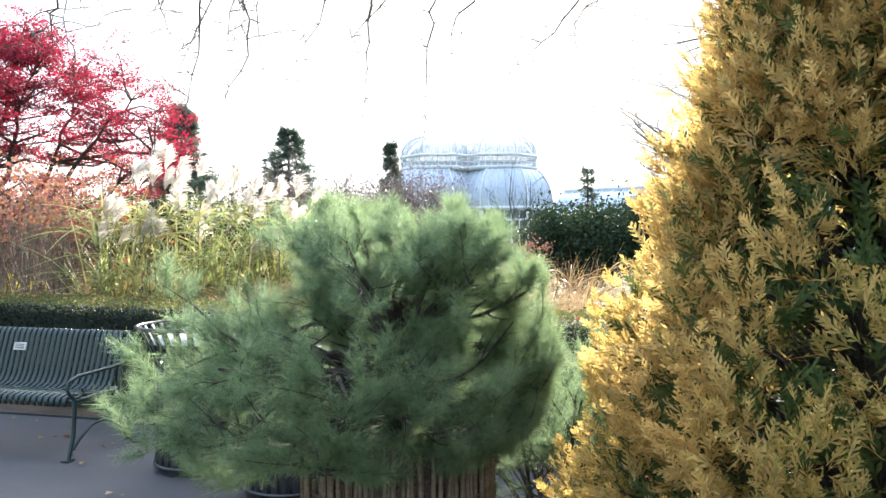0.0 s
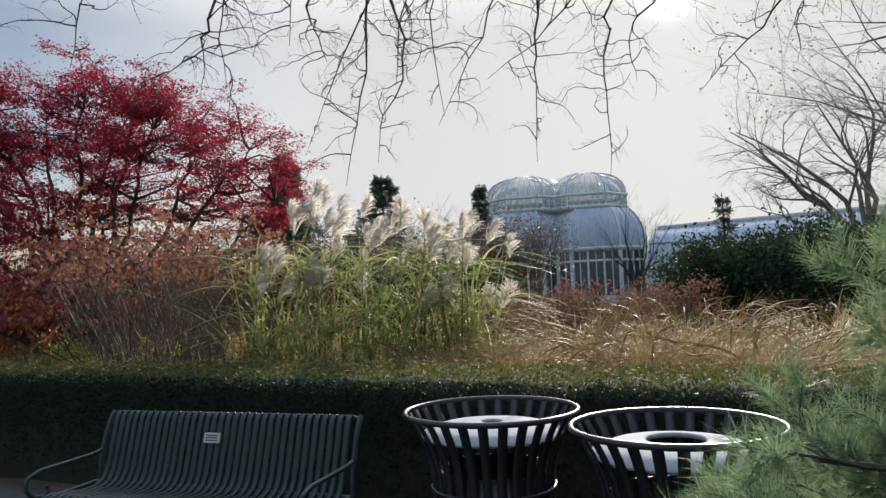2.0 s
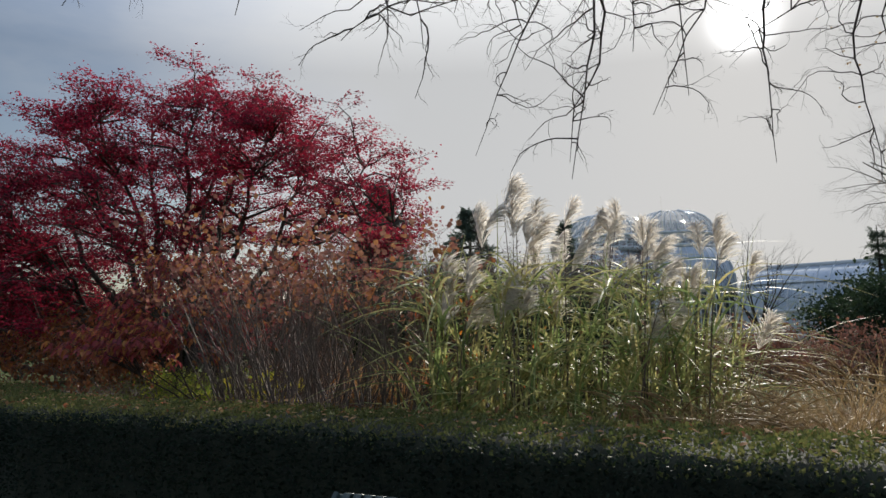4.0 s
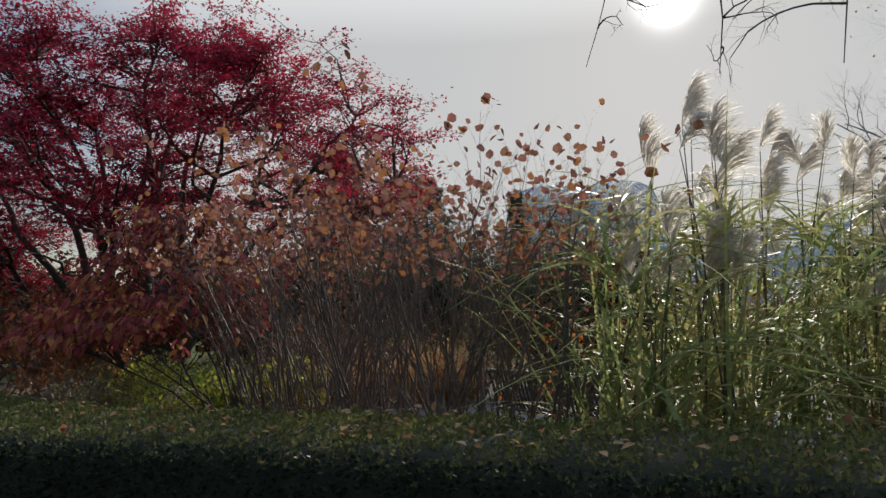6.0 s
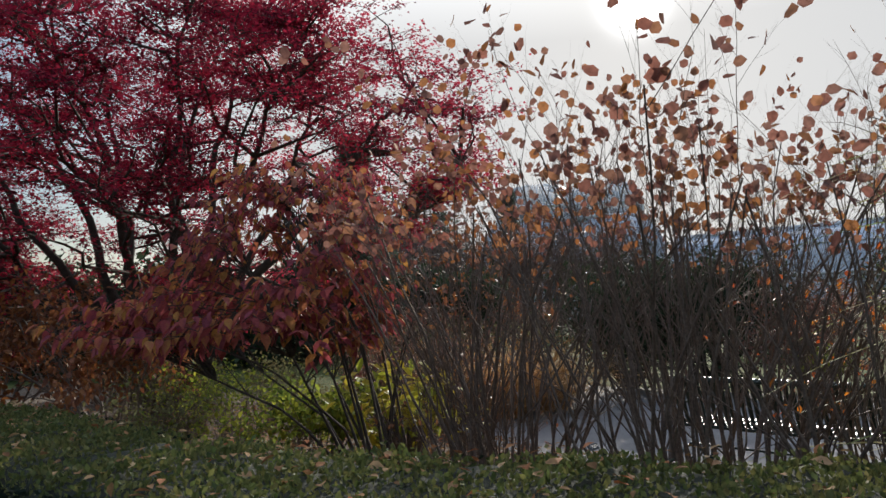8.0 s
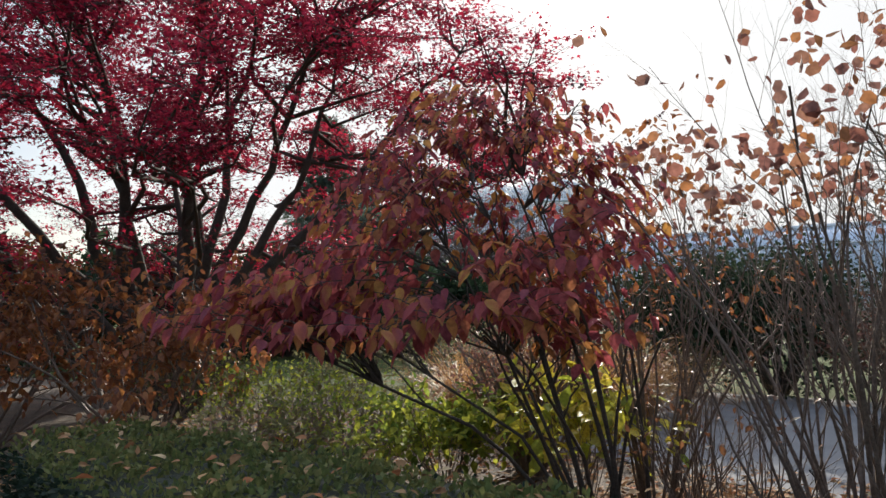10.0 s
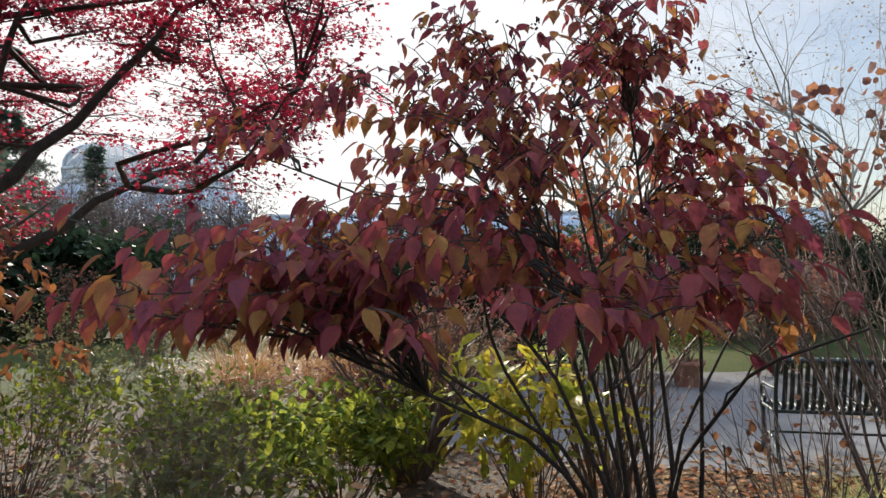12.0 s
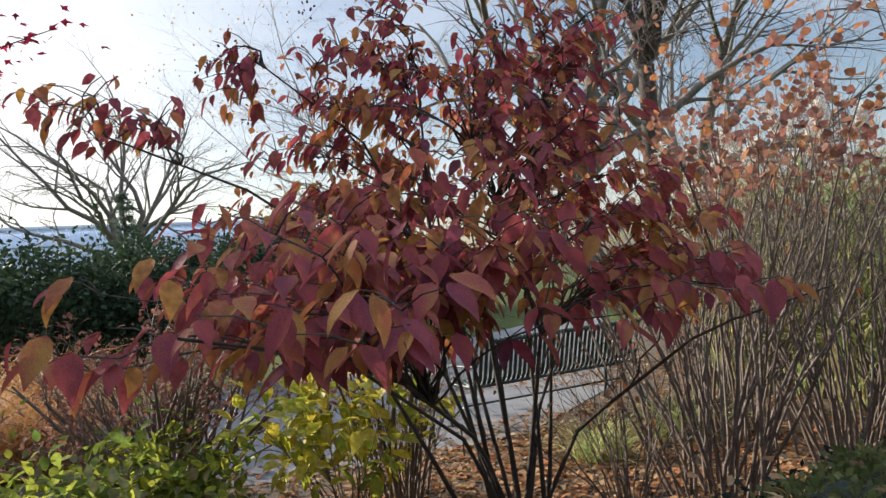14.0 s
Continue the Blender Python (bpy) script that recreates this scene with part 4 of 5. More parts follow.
# ---------------------------------------------------------------- shrubs
def make_shrub(name, place, label, stems, height, lean, leaf, leafshape, leafmat, leaves, leafsize, seed, levels=2, bark=None, spread=0.6, arch=0.0, where=(0.3, 1.0),
               hang=0.4, flat_top=0.0, radius=0.02, base_r=0.12, kids=(3, 4), clump=0.05, squash=(1, 1), category="shrub", drift=(0, 0), singles=0):
    """A many-stemmed shrub: stems from the ground, twigs and leaves."""
    rng = np.random.default_rng(seed)
    bush = thing(name, place, label, category)
    tips = []
    for k in range(stems):
        out = []
        t = k * 2.399 + rng.normal() * 0.3
        o = np.array([np.cos(t) * squash[0], np.sin(t) * squash[1], 0])
        ln = lean * np.sqrt((k + 0.5) / stems) * (0.8 + 0.4 * rng.random())
        H = height * (0.75 + 0.3 * rng.random())
        grow(out, tips, o * base_r * np.sqrt(rng.random()), o * ln + (drift[0], drift[1], 1), H, radius * (0.7 + 0.6 * rng.random()), levels, rng, kids=kids, spread=spread, trop=-arch, wob=0.09, start=0.35, steps=8, shrink=0.45)
        cane(bush, out, bark or M_CANE, 0.014)
    if leaves:
        P, D = tip_arrays(tips)
        keep = (P[:, 2] > where[0] * height) & (P[:, 2] < where[1] * height * 1.3)
        P, D = P[keep], D[keep]
        idx = rng.integers(0, len(P), leaves)
        S = P[idx] + rng.normal(size=(leaves, 3)) * clump
        S[:, 2] = np.maximum(S[:, 2], 0.08)
        E = D[idx] * 0.5 + rng.normal(size=S.shape) * 0.55 + np.array([0, 0, -hang])
        Q = frames(E, rng) if leafshape is ROUND else frames(E, rng, (0, 0, 1))
        size = rng.uniform(*leafsize, leaves)
        order = np.argsort(S[:, 0] * 0.66 + S[:, 1] * 0.75)     # those towards the walk first
        rest = order[singles:]
        gg = Geo()
        scatter(gg, leafshape, S[rest], Q[rest], size[rest])
        part("foliage", gg, leafmat, bush, leaf, kind="stuff")
        if singles:
            gg = Geo()
            gg.add(leafshape[0], leafshape[1][0])
            gg.add(leafshape[0], leafshape[1][1])
            one = gg.mesh("leaf", leafmat)
            for i in order[:singles]:
                ob = part("leaf", one, leafmat, bush)
                ob.matrix_basis = Matrix.Translation(S[i]) @ Matrix(Q[i].tolist()).to_4x4() @ Matrix.Scale(size[i], 4)
    return bush


def make_viburnum():
    """The wide maroon shrub at the walk: upright canes, level branches in tiers, leaves hanging in pairs."""
    rng = np.random.default_rng(81)
    bush = thing("viburnum", (-8.78, 12.4, 0.0), "wide shrub with large drooping maroon leaves and dark canes", "shrub")
    mid = np.array([0.02, 0.02])
    lower = np.array([-0.48, -0.16])             # the lowest tier leans towards the walk
    canes = []
    for k in range(7):
        t = k * 2.399
        a = np.array([np.cos(t), np.sin(t), 0]) * 0.22 * np.sqrt((k + 1) / 7) + (0.70, 0.15, 0)
        top = np.array([mid[0] + np.cos(t) * 0.7 * np.sqrt(k / 7), mid[1] + np.sin(t) * 0.7 * np.sqrt(k / 7), 2.55 - 0.7 * (k / 7) ** 1.5])
        bow = (a + top) / 2 + (rng.normal() * 0.13, rng.normal() * 0.13, 0.15)
        pts = resample([a, a * 0.6 + bow * 0.4 + (0.04, 0, 0), bow, (bow + top) / 2 + (0, 0, 0.05), top], 12)
        canes.append([pts, [(list(pts), list(np.linspace(0.014 + 0.007 * rng.random(), 0.004, 12)))]])
    # three low arching canes that reach out under the crown
    for tx, ty, tz in ((-1.1, 0.7, 1.4), (-0.1, -1.4, 1.4), (1.15, -0.35, 1.5), (1.2, 0.5, 1.75), (-2.0, 0.1, 1.5), (-1.07, 1.14, 2.2), (-0.6, 0.72, 2.5)):
        pts = resample([(0.65, 0.12, 0), (0.47 + 0.25 * tx, 0.08 + 0.25 * ty, 0.52 * tz), (0.15 + 0.65 * tx, 0.65 * ty, 0.88 * tz), (tx, ty, tz)], 12)
        canes.append([pts, [(list(pts), list(np.linspace(0.015, 0.004, 12)))]])
    P, E, near = [], [], []
    tiers = (1.40, 1.52, 1.70, 1.92, 2.14, 2.36, 2.58)
    for n in range(214):
        z = tiers[n % 7] + rng.normal() * 0.045
        u = (z - 1.15) / 1.5
        w = min(1.0, max(0.0, u) * 1.9)
        c = lower * (1 - w) + mid * w
        reach = (1.32 - 0.14 * w - 0.60 * max(0.0, u) ** 1.5) * (0.38 + 0.70 * rng.random() ** 0.6)
        t = n * 2.399 + rng.normal() * 0.25
        end = np.array([c[0] + np.cos(t) * reach, c[1] + np.sin(t) * reach * (0.78 + 0.22 * w), z + 0.02])
        if n >= 204:                              # tufts on two canes that stand clear of the crown
            end = np.array([(-1.07, 1.14, 2.2), (-0.6, 0.72, 2.5)][n % 2]) + rng.normal(size=3) * (0.14, 0.14, 0.06)
        elif n >= 172:                            # the lowest tier reaches far along the walk
            f = rng.random()
            end = np.array([-0.9 - 1.1 * f, 0.15 + rng.normal() * 0.32, 1.74 - 0.26 * f + rng.normal() * 0.09])
        best = min(canes, key=lambda c: np.min(np.linalg.norm(c[0] - (end * ((0.9, 0.9, 1) if n >= 204 else (0.45, 0.45, 1)) - (0, 0, 0.12 if n >= 204 else 0.3)), axis=1)))
        k = int(np.argmin(np.linalg.norm(best[0] - (end * ((0.9, 0.9, 1) if n >= 204 else (0.45, 0.45, 1)) - (0, 0, 0.12 if n >= 204 else 0.3)), axis=1)))
        a = best[0][k]
        pts = resample([a, a * 0.6 + end * 0.4 + (0, 0, 0.10), a * 0.25 + end * 0.75 + (0, 0, 0.09), end], 10)
        pts[1:] += rng.normal(size=(9, 3)) * 0.012
        best[1].append((list(pts), list(np.linspace(0.007, 0.0022, 10))))
        along = (end - a) / np.linalg.norm(end - a)
        side = np.cross(along, (0, 0, 1))
        for i in range(5 if z < 1.65 else 4, 10):
            twigs = [pts[i]]
            if i % 2:
                for sg in (-1, 1):
                    q = pts[i] + side * sg * (0.07 + 0.09 * rng.random()) + along * 0.07 + (0, 0, 0.02)
                    best[1].append(([pts[i], (pts[i] + q) / 2 + (0, 0, 0.012), q], [0.003, 0.0024, 0.0016]))
                    twigs.append(q)
            for q in twigs:
                for sg in (-1, 1):
                    if rng.random() < 0.74:
                        P.append(q + rng.normal(size=3) * 0.012)
                        E.append(along * (0.35 + 0.4 * rng.random()) + side * sg * (0.35 + 0.4 * rng.random()) + np.array([0, 0, -0.55 - 0.5 * rng.random()]) + rng.normal(size=3) * 0.12)
    for pts, out in canes:
        cane(bush, out, M_BARK, 0.012)
    P, E = np.array(P), np.array(E)
    Q = frames(E, rng, (0, 0, 1))
    size = rng.uniform(0.075, 0.14, len(P)) * np.interp(P[:, 2], (1.6, 2.4), (1.0, 0.72))
    order = np.argsort(P[:, 0] * 0.66 + P[:, 1] * 0.75)       # those towards the walk first
    gg = Geo()
    scatter(gg, BIGLEAF, P[order[300:]], Q[order[300:]], size[order[300:]])
    part("foliage", gg, M_VIBURNUM, bush, "large pointed maroon leaves, some orange", kind="stuff")
    gg = Geo()
    scatter(gg, BIGLEAF, np.zeros((1, 3)), np.eye(3)[None], [1.0])
    one = gg.mesh("leaf", M_VIBURNUM)
    for i in order[:300]:
        ob = part("leaf", one, M_VIBURNUM, bush)
        ob.matrix_basis = Matrix.Translation(P[i]) @ Matrix(Q[i].tolist()).to_4x4() @ Matrix.Scale(size[i], 4)
    # withered berry clusters near the top
    g = Geo()
    ball = [(np.cos(a) * np.cos(b), np.sin(a) * np.cos(b), np.sin(b)) for b in (-0.8, 0.8) for a in np.arange(4) * 1.571] + [(0, 0, -1.2), (0, 0, 1.2)]
    faces = np.array([(k, (k + 1) % 4, 4 + (k + 1) % 4) for k in range(4)] + [(k, 4 + (k + 1) % 4, 4 + k) for k in range(4)] + [((k + 1) % 4, k, 8) for k in range(4)] + [(4 + k, 4 + (k + 1) % 4, 9) for k in range(4)])
    C = puffs(np.array([mid[0], mid[1], 2.5]) + rng.normal(size=(26, 3)) * (0.55, 0.55, 0.12), 9, 0.022, rng)
    scatter(g, (np.array(ball), faces), C, frames(rng.normal(size=C.shape), rng), rng.uniform(0.005, 0.008, len(C)))
    part("berries", g, M_BERRY, bush, "dark shrivelled berries", kind="stuff")


# tall bare canes with round leaves near the top
for x, y, n, h, lean, count, seed in [(-5.3, 10.0, 30, 2.15, 0.36, 330, 71), (-6.2, 10.6, 42, 2.5, 0.34, 900, 72), (-7.1, 11.5, 44, 2.35, 0.42, 700, 73), (-5.7, 11.3, 22, 2.2, 0.34, 200, 76)]:
    make_shrub("hydrangea_shrub", (x, y, 0), "tall brown cane shrub with orange and rosy round leaves", n, h, lean, "round orange and rosy leaves at the tips", ROUND, M_HYDRANGEA, count, (0.04, 0.07), seed, levels=3,
               where=(0.80, 1.6), spread=0.5, clump=0.015, radius=0.012, kids=(3, 4, 4), base_r=0.35, hang=0.1)
make_shrub("cane_shrub", (-7.55, 12.0, 0), "brown twiggy shrub with few withered leaves", 26, 1.05, 0.5, "few brown leaves", OVAL, M_BROWNLEAF, 60, (0.04, 0.07), 74, where=(0.4, 1.2), spread=0.5, radius=0.007, levels=3, kids=(3, 3, 3))
make_shrub("cane_shrub", (-7.25, 13.55, 0), "dense brown twiggy shrub near the pale path", 36, 1.0, 0.5, "few brown leaves", OVAL, M_BROWNLEAF, 160, (0.03, 0.06), 77, where=(0.4, 1.2), spread=0.5, radius=0.007, levels=3, kids=(3, 3, 3))
make_shrub("cane_shrub", (-4.8, 11.5, 0), "brown twiggy shrub with orange leaves behind silver grass", 36, 1.7, 0.45, "few orange leaves", OVAL, M_ORANGELEAF, 360, (0.04, 0.07), 75, where=(0.4, 1.2), radius=0.008, levels=3, kids=(3, 3, 3))
make_shrub("russet_shrub", (-7.5, 13.5, 0), "tall twiggy shrub with russet leaves towards the top", 22, 2.35, 0.27, "russet autumn leaves", OVAL, M_RUSTLEAF, 800, (0.05, 0.09), 80, where=(0.6, 1.4), radius=0.012, levels=3, kids=(3, 3, 3), clump=0.06)
# maroon large-leaved shrubs
make_viburnum()
make_shrub("viburnum", (-11.9, 15.4, 0), "brown-maroon leafy shrub with arching dark canes", 14, 1.9, 0.75, "dull brown and maroon leaves", OVAL, M_RUSTLEAF, 2400, (0.07, 0.11), 82, where=(0.3, 1.2), arch=0.03, hang=0.6, spread=0.7, kids=(4, 5), clump=0.08)
make_shrub("viburnum", (-13.8, 16.0, 0), "brown-maroon leafy shrub below the red maple", 12, 2.0, 0.9, "dull brown and maroon leaves", OVAL, M_RUSTLEAF, 2200, (0.07, 0.11), 83, where=(0.3, 1.2), arch=0.03, hang=0.6, spread=0.7, kids=(4, 5), clump=0.08)
make_fountain((-6.35, 12.35, 0), 0.4, 0.36, 260, 66, "low green-grey grass tuft by the pale path", M_BLADE, 0, group="green tufts")
make_fountain((-5.7, 11.75, 0), 0.4, 0.4, 260, 67, "low green-grey grass tuft by the pale path", M_BLADE, 0, group="green tufts")
make_shrub("spirea", (-8.2, 14.9, 0), "rounded twiggy shrub with small rusty red leaves", 40, 1.35, 0.6, "small rusty leaves", OVAL, M_ROSELEAF, 2600, (0.03, 0.06), 84, where=(0.45, 1.2), spread=0.5, clump=0.04)
# low leafy plants
make_shrub("yellow_perennial", (-8.05, 13.6, 0), "yellowing leafy perennial at the maroon shrub's foot", 26, 0.95, 0.55, "large yellow-green leaves", OVAL, M_YELLOWLEAF, 400, (0.10, 0.17), 91, levels=1, where=(0.15, 1.2), hang=0.5, radius=0.006)
make_shrub("green_shrublet", (-9.0, 14.4, 0), "low shrub with small yellow-green leaves", 34, 0.75, 0.75, "small yellow-green leaves", OVAL, M_GREENLEAF, 1500, (0.06, 0.11), 92, where=(0.2, 1.2), radius=0.006)
make_shrub("green_shrublet", (-10.0, 13.6, 0), "low shrub with small yellow-green leaves", 30, 0.7, 0.75, "small yellow-green leaves", OVAL, M_GREENLEAF, 380, (0.05, 0.09), 93, where=(0.2, 1.2), radius=0.006)


def make_label(place, turn):
    """A plant label: a dark plate on a stake."""
    sign = thing("plant_label", place, "small black plant label on a stake in the bed", "sign", turn=turn)
    g = Geo()
    tube(g, [(0, 0, 0), (0, 0, 0.14), (0, 0.01, 0.27)], 0.007, 6, True)
    part("stake", g, M_BLACKIRON, sign)
    bm = bevel_box(-0.065, -0.006, -0.03, 0.065, 0.006, 0.03, 0.003)
    plate = part("plate", bm, M_BLACKIRON, sign)
    plate.matrix_basis = pose(0, 0.005, 0.285, -40)
    bars = Geo()
    for z, w in ((0.012, 0.045), (0.0, 0.05), (-0.012, 0.03)):
        box(bars, -w, -0.009, z - 0.0025, w, -0.0065, z + 0.0025)
    part("lettering", bars, M_PLAQUE, plate, "unreadable pale lettering")


make_label((-6.35, 13.45, 0), 40)


def make_pot(place, r, h, seed):
    rng = np.random.default_rng(seed)
    pot = thing("flower_pot", place, "terracotta pot beside the far bench", "pot")
    a = np.linspace(0, 2 * np.pi, 29)[:-1]
    rings = [(r * 0.7, 0), (r * 0.92, h * 0.82), (r, h * 0.83), (r * 1.02, h), (r * 0.93, h), (r * 0.9, h * 0.88), (0.002, h * 0.9)]
    V = np.array([[(q * np.cos(t), q * np.sin(t), z) for t in a] for q, z in rings]).reshape(-1, 3)
    F = [(k * 28 + j, k * 28 + (j + 1) % 28, (k + 1) * 28 + (j + 1) % 28, (k + 1) * 28 + j) for k in range(len(rings) - 1) for j in range(28)]
    part("body", Geo().add(V, F), M_TERRACOTTA, pot, smooth=True)
    make_shrub("potted_shrub", (place[0], place[1], h * 0.88), "small dark green shrub in a terracotta pot", 16, 0.5, 0.6, "dark green leaves", OVAL, M_GREENLEAF, 500, (0.04, 0.07), seed, levels=1, where=(0.1, 1.3), radius=0.006, base_r=0.05)


make_pot((-2.7, 16.9, 0.004), 0.24, 0.36, 301)

for k, (x, y, h) in enumerate([(-10.35, 13.2, 0.85), (-10.0, 14.6, 0.9), (-9.6, 15.7, 0.7), (-10.9, 15.4, 0.9), (-11.6, 17.2, 0.9), (-10.4, 17.2, 0.9), (-12.6, 17.6, 0.9), (-9.2, 19.6, 1.1), (-7.9, 21.5, 1.2), (-10.2, 22.0, 1.2), (-6.4, 23.8, 1.3), (-8.8, 24.2, 1.3)]):
    make_shrub("seedhead_perennial", (x, y, 0), "brown-stemmed perennial with grey-green seed heads", 40, h, 0.45, "grey-green heads and withered leaves", OVAL, M_GREENLEAF if k in (1, 3) else M_SEEDHEAD, 900, (0.03, 0.07), 181 + k, levels=2, where=(0.3, 1.3), radius=0.005, hang=0.0)


# ---------------------------------------------------------------- trees
def make_maple():
    """A wide vase of dark limbs that carries flat pads of leaves on its outside."""
    rng = np.random.default_rng(101)
    tree = thing("red_maple", (-13.0, 19.5, 0), "spreading crimson maple with several dark leaning trunks", "tree")
    heart, half = np.array([0.15, 0.0, 2.3]), np.array([6.6, 5.2, 6.0])
    limb_list = []
    for turn, rise, r in [(5, 0.62, 0.12), (40, 0.95, 0.11), (75, 1.15, 0.11), (105, 0.8, 0.10), (140, 1.2, 0.12), (165, 0.7, 0.12), (195, 0.95, 0.12), (215, 0.55, 0.10),
                          (245, 1.0, 0.11), (285, 1.1, 0.11), (320, 0.8, 0.10), (345, 1.25, 0.11), (180, 0.3, 0.09), (355, 0.42, 0.08)]:
        t = radians(turn)
        o = np.array([np.cos(t) * np.cos(rise), np.sin(t) * np.cos(rise), np.sin(rise)])
        end = heart + half * o * 0.84
        base = np.array([0.3 * np.cos(t), 0.3 * np.sin(t), 0.0])
        pts = resample([base, base * 0.4 + end * (0.22, 0.22, 0.27) + rng.normal(size=3) * 0.1, end * (0.55, 0.55, 0.58) + rng.normal(size=3) * 0.25, end], 16)
        pts[2:] += np.cumsum(rng.normal(size=(14, 3)) * 0.07, axis=0)
        limb_list.append([pts, [(list(pts), list(np.linspace(r * 1.05, 0.02, 16)))]])
    nodes = np.concatenate([l[0][4:] for l in limb_list])
    owner = np.repeat(np.arange(len(limb_list)), 12)
    twigs, boughs, fine = [], [], []
    pads = 0
    while pads < 460:
        o = rng.normal(size=3)
        o[2] = abs(o[2]) * 0.95 - 0.22
        o /= np.linalg.norm(o)
        c = heart + half * o * (0.58 + 0.42 * np.sqrt(rng.random()))
        if c[0] > 5.9 or c[2] < 1.5 + 0.42 * max(0.0, c[0] - 0.5):
            continue
        if c[2] < 3.6 and c[0] > -1.6 and rng.random() > (0.75 if c[1] > 1.0 and c[0] < 2.5 else 0.22):
            continue                              # open below, so that the limbs show
        if c[0] > 2.5 and rng.random() > 0.72:
            continue
        pads += 1
        k = int(np.argmin(np.linalg.norm(nodes - c, axis=1) + 1.5 * np.maximum(0, nodes[:, 2] - c[2] + 0.4)))
        q = nodes[k]
        d = np.linalg.norm(c - q)
        path = resample([q, q * 0.62 + c * 0.38 + rng.normal(size=3) * 0.10 * d - (0, 0, 0.04 * d), q * 0.25 + c * 0.75 + rng.normal(size=3) * 0.08 * d, c], 8)
        boughs.append((list(path), list(np.linspace(min(0.045, 0.012 + 0.012 * d), 0.007, 8))))
        for n in range(9):
            i = int(rng.integers(3, 8))
            t = rng.random() * 2 * np.pi
            reach = 0.35 + 0.6 * rng.random()
            end = path[i] + (np.cos(t) * reach, np.sin(t) * reach, 0.10 * rng.normal() + 0.08)
            mid = (path[i] + end) / 2 + rng.normal(size=3) * 0.06
            fine.append(([path[i], mid, end], [0.008, 0.006, 0.003]))
            twigs.append((path[i], mid, end))
    for pts, out in limb_list:
        cane(tree, out, M_BARK, 0.03, "limb")
    for name, out in (("branch", boughs), ("twig", fine)):
        g = Geo()
        limbs(g, out, 0.03)
        part(name, g, M_BARK, tree, kind="stuff")
    W = np.array(twigs)
    N = 165000
    idx = rng.choice(len(W), N)
    u = rng.uniform(0.15, 1.08, N)[:, None]
    S = W[idx, 0] * (1 - u) ** 2 + 2 * W[idx, 1] * u * (1 - u) + W[idx, 2] * u ** 2 + rng.normal(size=(N, 3)) * (0.10, 0.10, 0.06)
    E = W[idx, 2] - W[idx, 0] + rng.normal(size=S.shape) * 0.5 + (0, 0, -0.25)
    gg = Geo()
    scatter(gg, STAR, S, frames(E, rng, (0, 0, 1)), rng.uniform(0.05, 0.09, N))
    part("crown", gg, M_MAPLE, tree, "crimson leaves, sparse at the rim", kind="stuff")


make_maple()


def bare_tree(name, place, height, seed, label, limbs_n=7, droop=0.0, spread=0.6, radius=0.16, kids=(4, 5, 6), bark=None, level=3, lean=0.55, leaves=0, leafmat=None, wob=0.13):
    rng = np.random.default_rng(seed)
    tree = thing(name, place, label, "tree")
    out, tips = [], []
    trunk_h = height * 0.28
    base = []
    grow(base, [], (0, 0, 0), (0.03, 0.02, 1), trunk_h, radius, 0, rng, wob=0.05, taper=0.75)
    out += base
    head = base[0][0][-1]
    cane(tree, out, bark or M_GREYBARK, 0.03, "trunk")
    for k in range(limbs_n):
        t = k * 2.4 + rng.random()
        out = []
        grow(out, tips, head - (0, 0, 0.15 * trunk_h * rng.random()), (np.cos(t) * lean, np.sin(t) * lean, 1), height * 0.66 * (0.85 + 0.3 * rng.random()), radius * 0.5, level, rng, kids=kids, spread=spread, trop=-droop, wob=wob, steps=7, start=0.25, taper=0.15, shrink=0.5)
        cane(tree, out, bark or M_GREYBARK, 0.03, "limb")
    if leaves:
        P, D = tip_arrays(tips)
        idx = rng.integers(0, len(P), leaves)
        gg = Geo()
        S = P[idx] + rng.normal(size=(leaves, 3)) * 0.1
        scatter(gg, ROUND, S, frames(rng.normal(size=S.shape), rng), rng.uniform(0.05, 0.09, leaves))
        part("crown", gg, leafmat, tree, "few last leaves", kind="stuff")
    return tree


def conifer(name, place, height, width, seed, label, sprays=6000, size=(0.28, 0.55), tiers=17):
    rng = np.random.default_rng(seed)
    tree = thing(name, place, label, "tree")
    g = Geo()
    tube(g, [(0, 0, 0), (0.02, 0, height * 0.5), (0, 0, height)], [height * 0.022, height * 0.014, 0.01], 7)
    part("trunk", g, M_BARK, tree)
    g = Geo()
    ends = []
    for k in range(tiers * 9):
        z = height * (0.05 + 0.94 * (k % tiers + 0.45 * rng.random()) / tiers)
        r = width * (1 - z / height) ** 0.95 * (0.5 + 0.65 * rng.random()) + 0.05
        t = rng.random() * 2 * np.pi
        o = np.array([np.cos(t), np.sin(t), 0])
        a, b = np.array([0, 0, z]), o * r + (0, 0, z - 0.18 * r)
        tube(g, [a, (a + b) / 2 + (0, 0, 0.08 * r), b], [height * 0.005, height * 0.003, 0.006], 4)
        ends.append((a, b, o))
    part("boughs", g, M_BARK, tree, kind="stuff")
    i = rng.integers(0, len(ends), sprays)
    A, B, O = (np.array([e[k] for e in ends])[i] for k in range(3))
    f = np.sqrt(rng.uniform(0.05, 1.0, sprays))[:, None]
    S = A + (B - A) * f + rng.normal(size=(sprays, 3)) * height * 0.012
    D = O * 0.8 + rng.normal(size=S.shape) * 0.5
    gg = Geo()
    scatter(gg, FROND, S, frames(D, rng), rng.uniform(*size, sprays))
    part("crown", gg, M_HAZYCONIFER, tree, kind="stuff")
    return tree


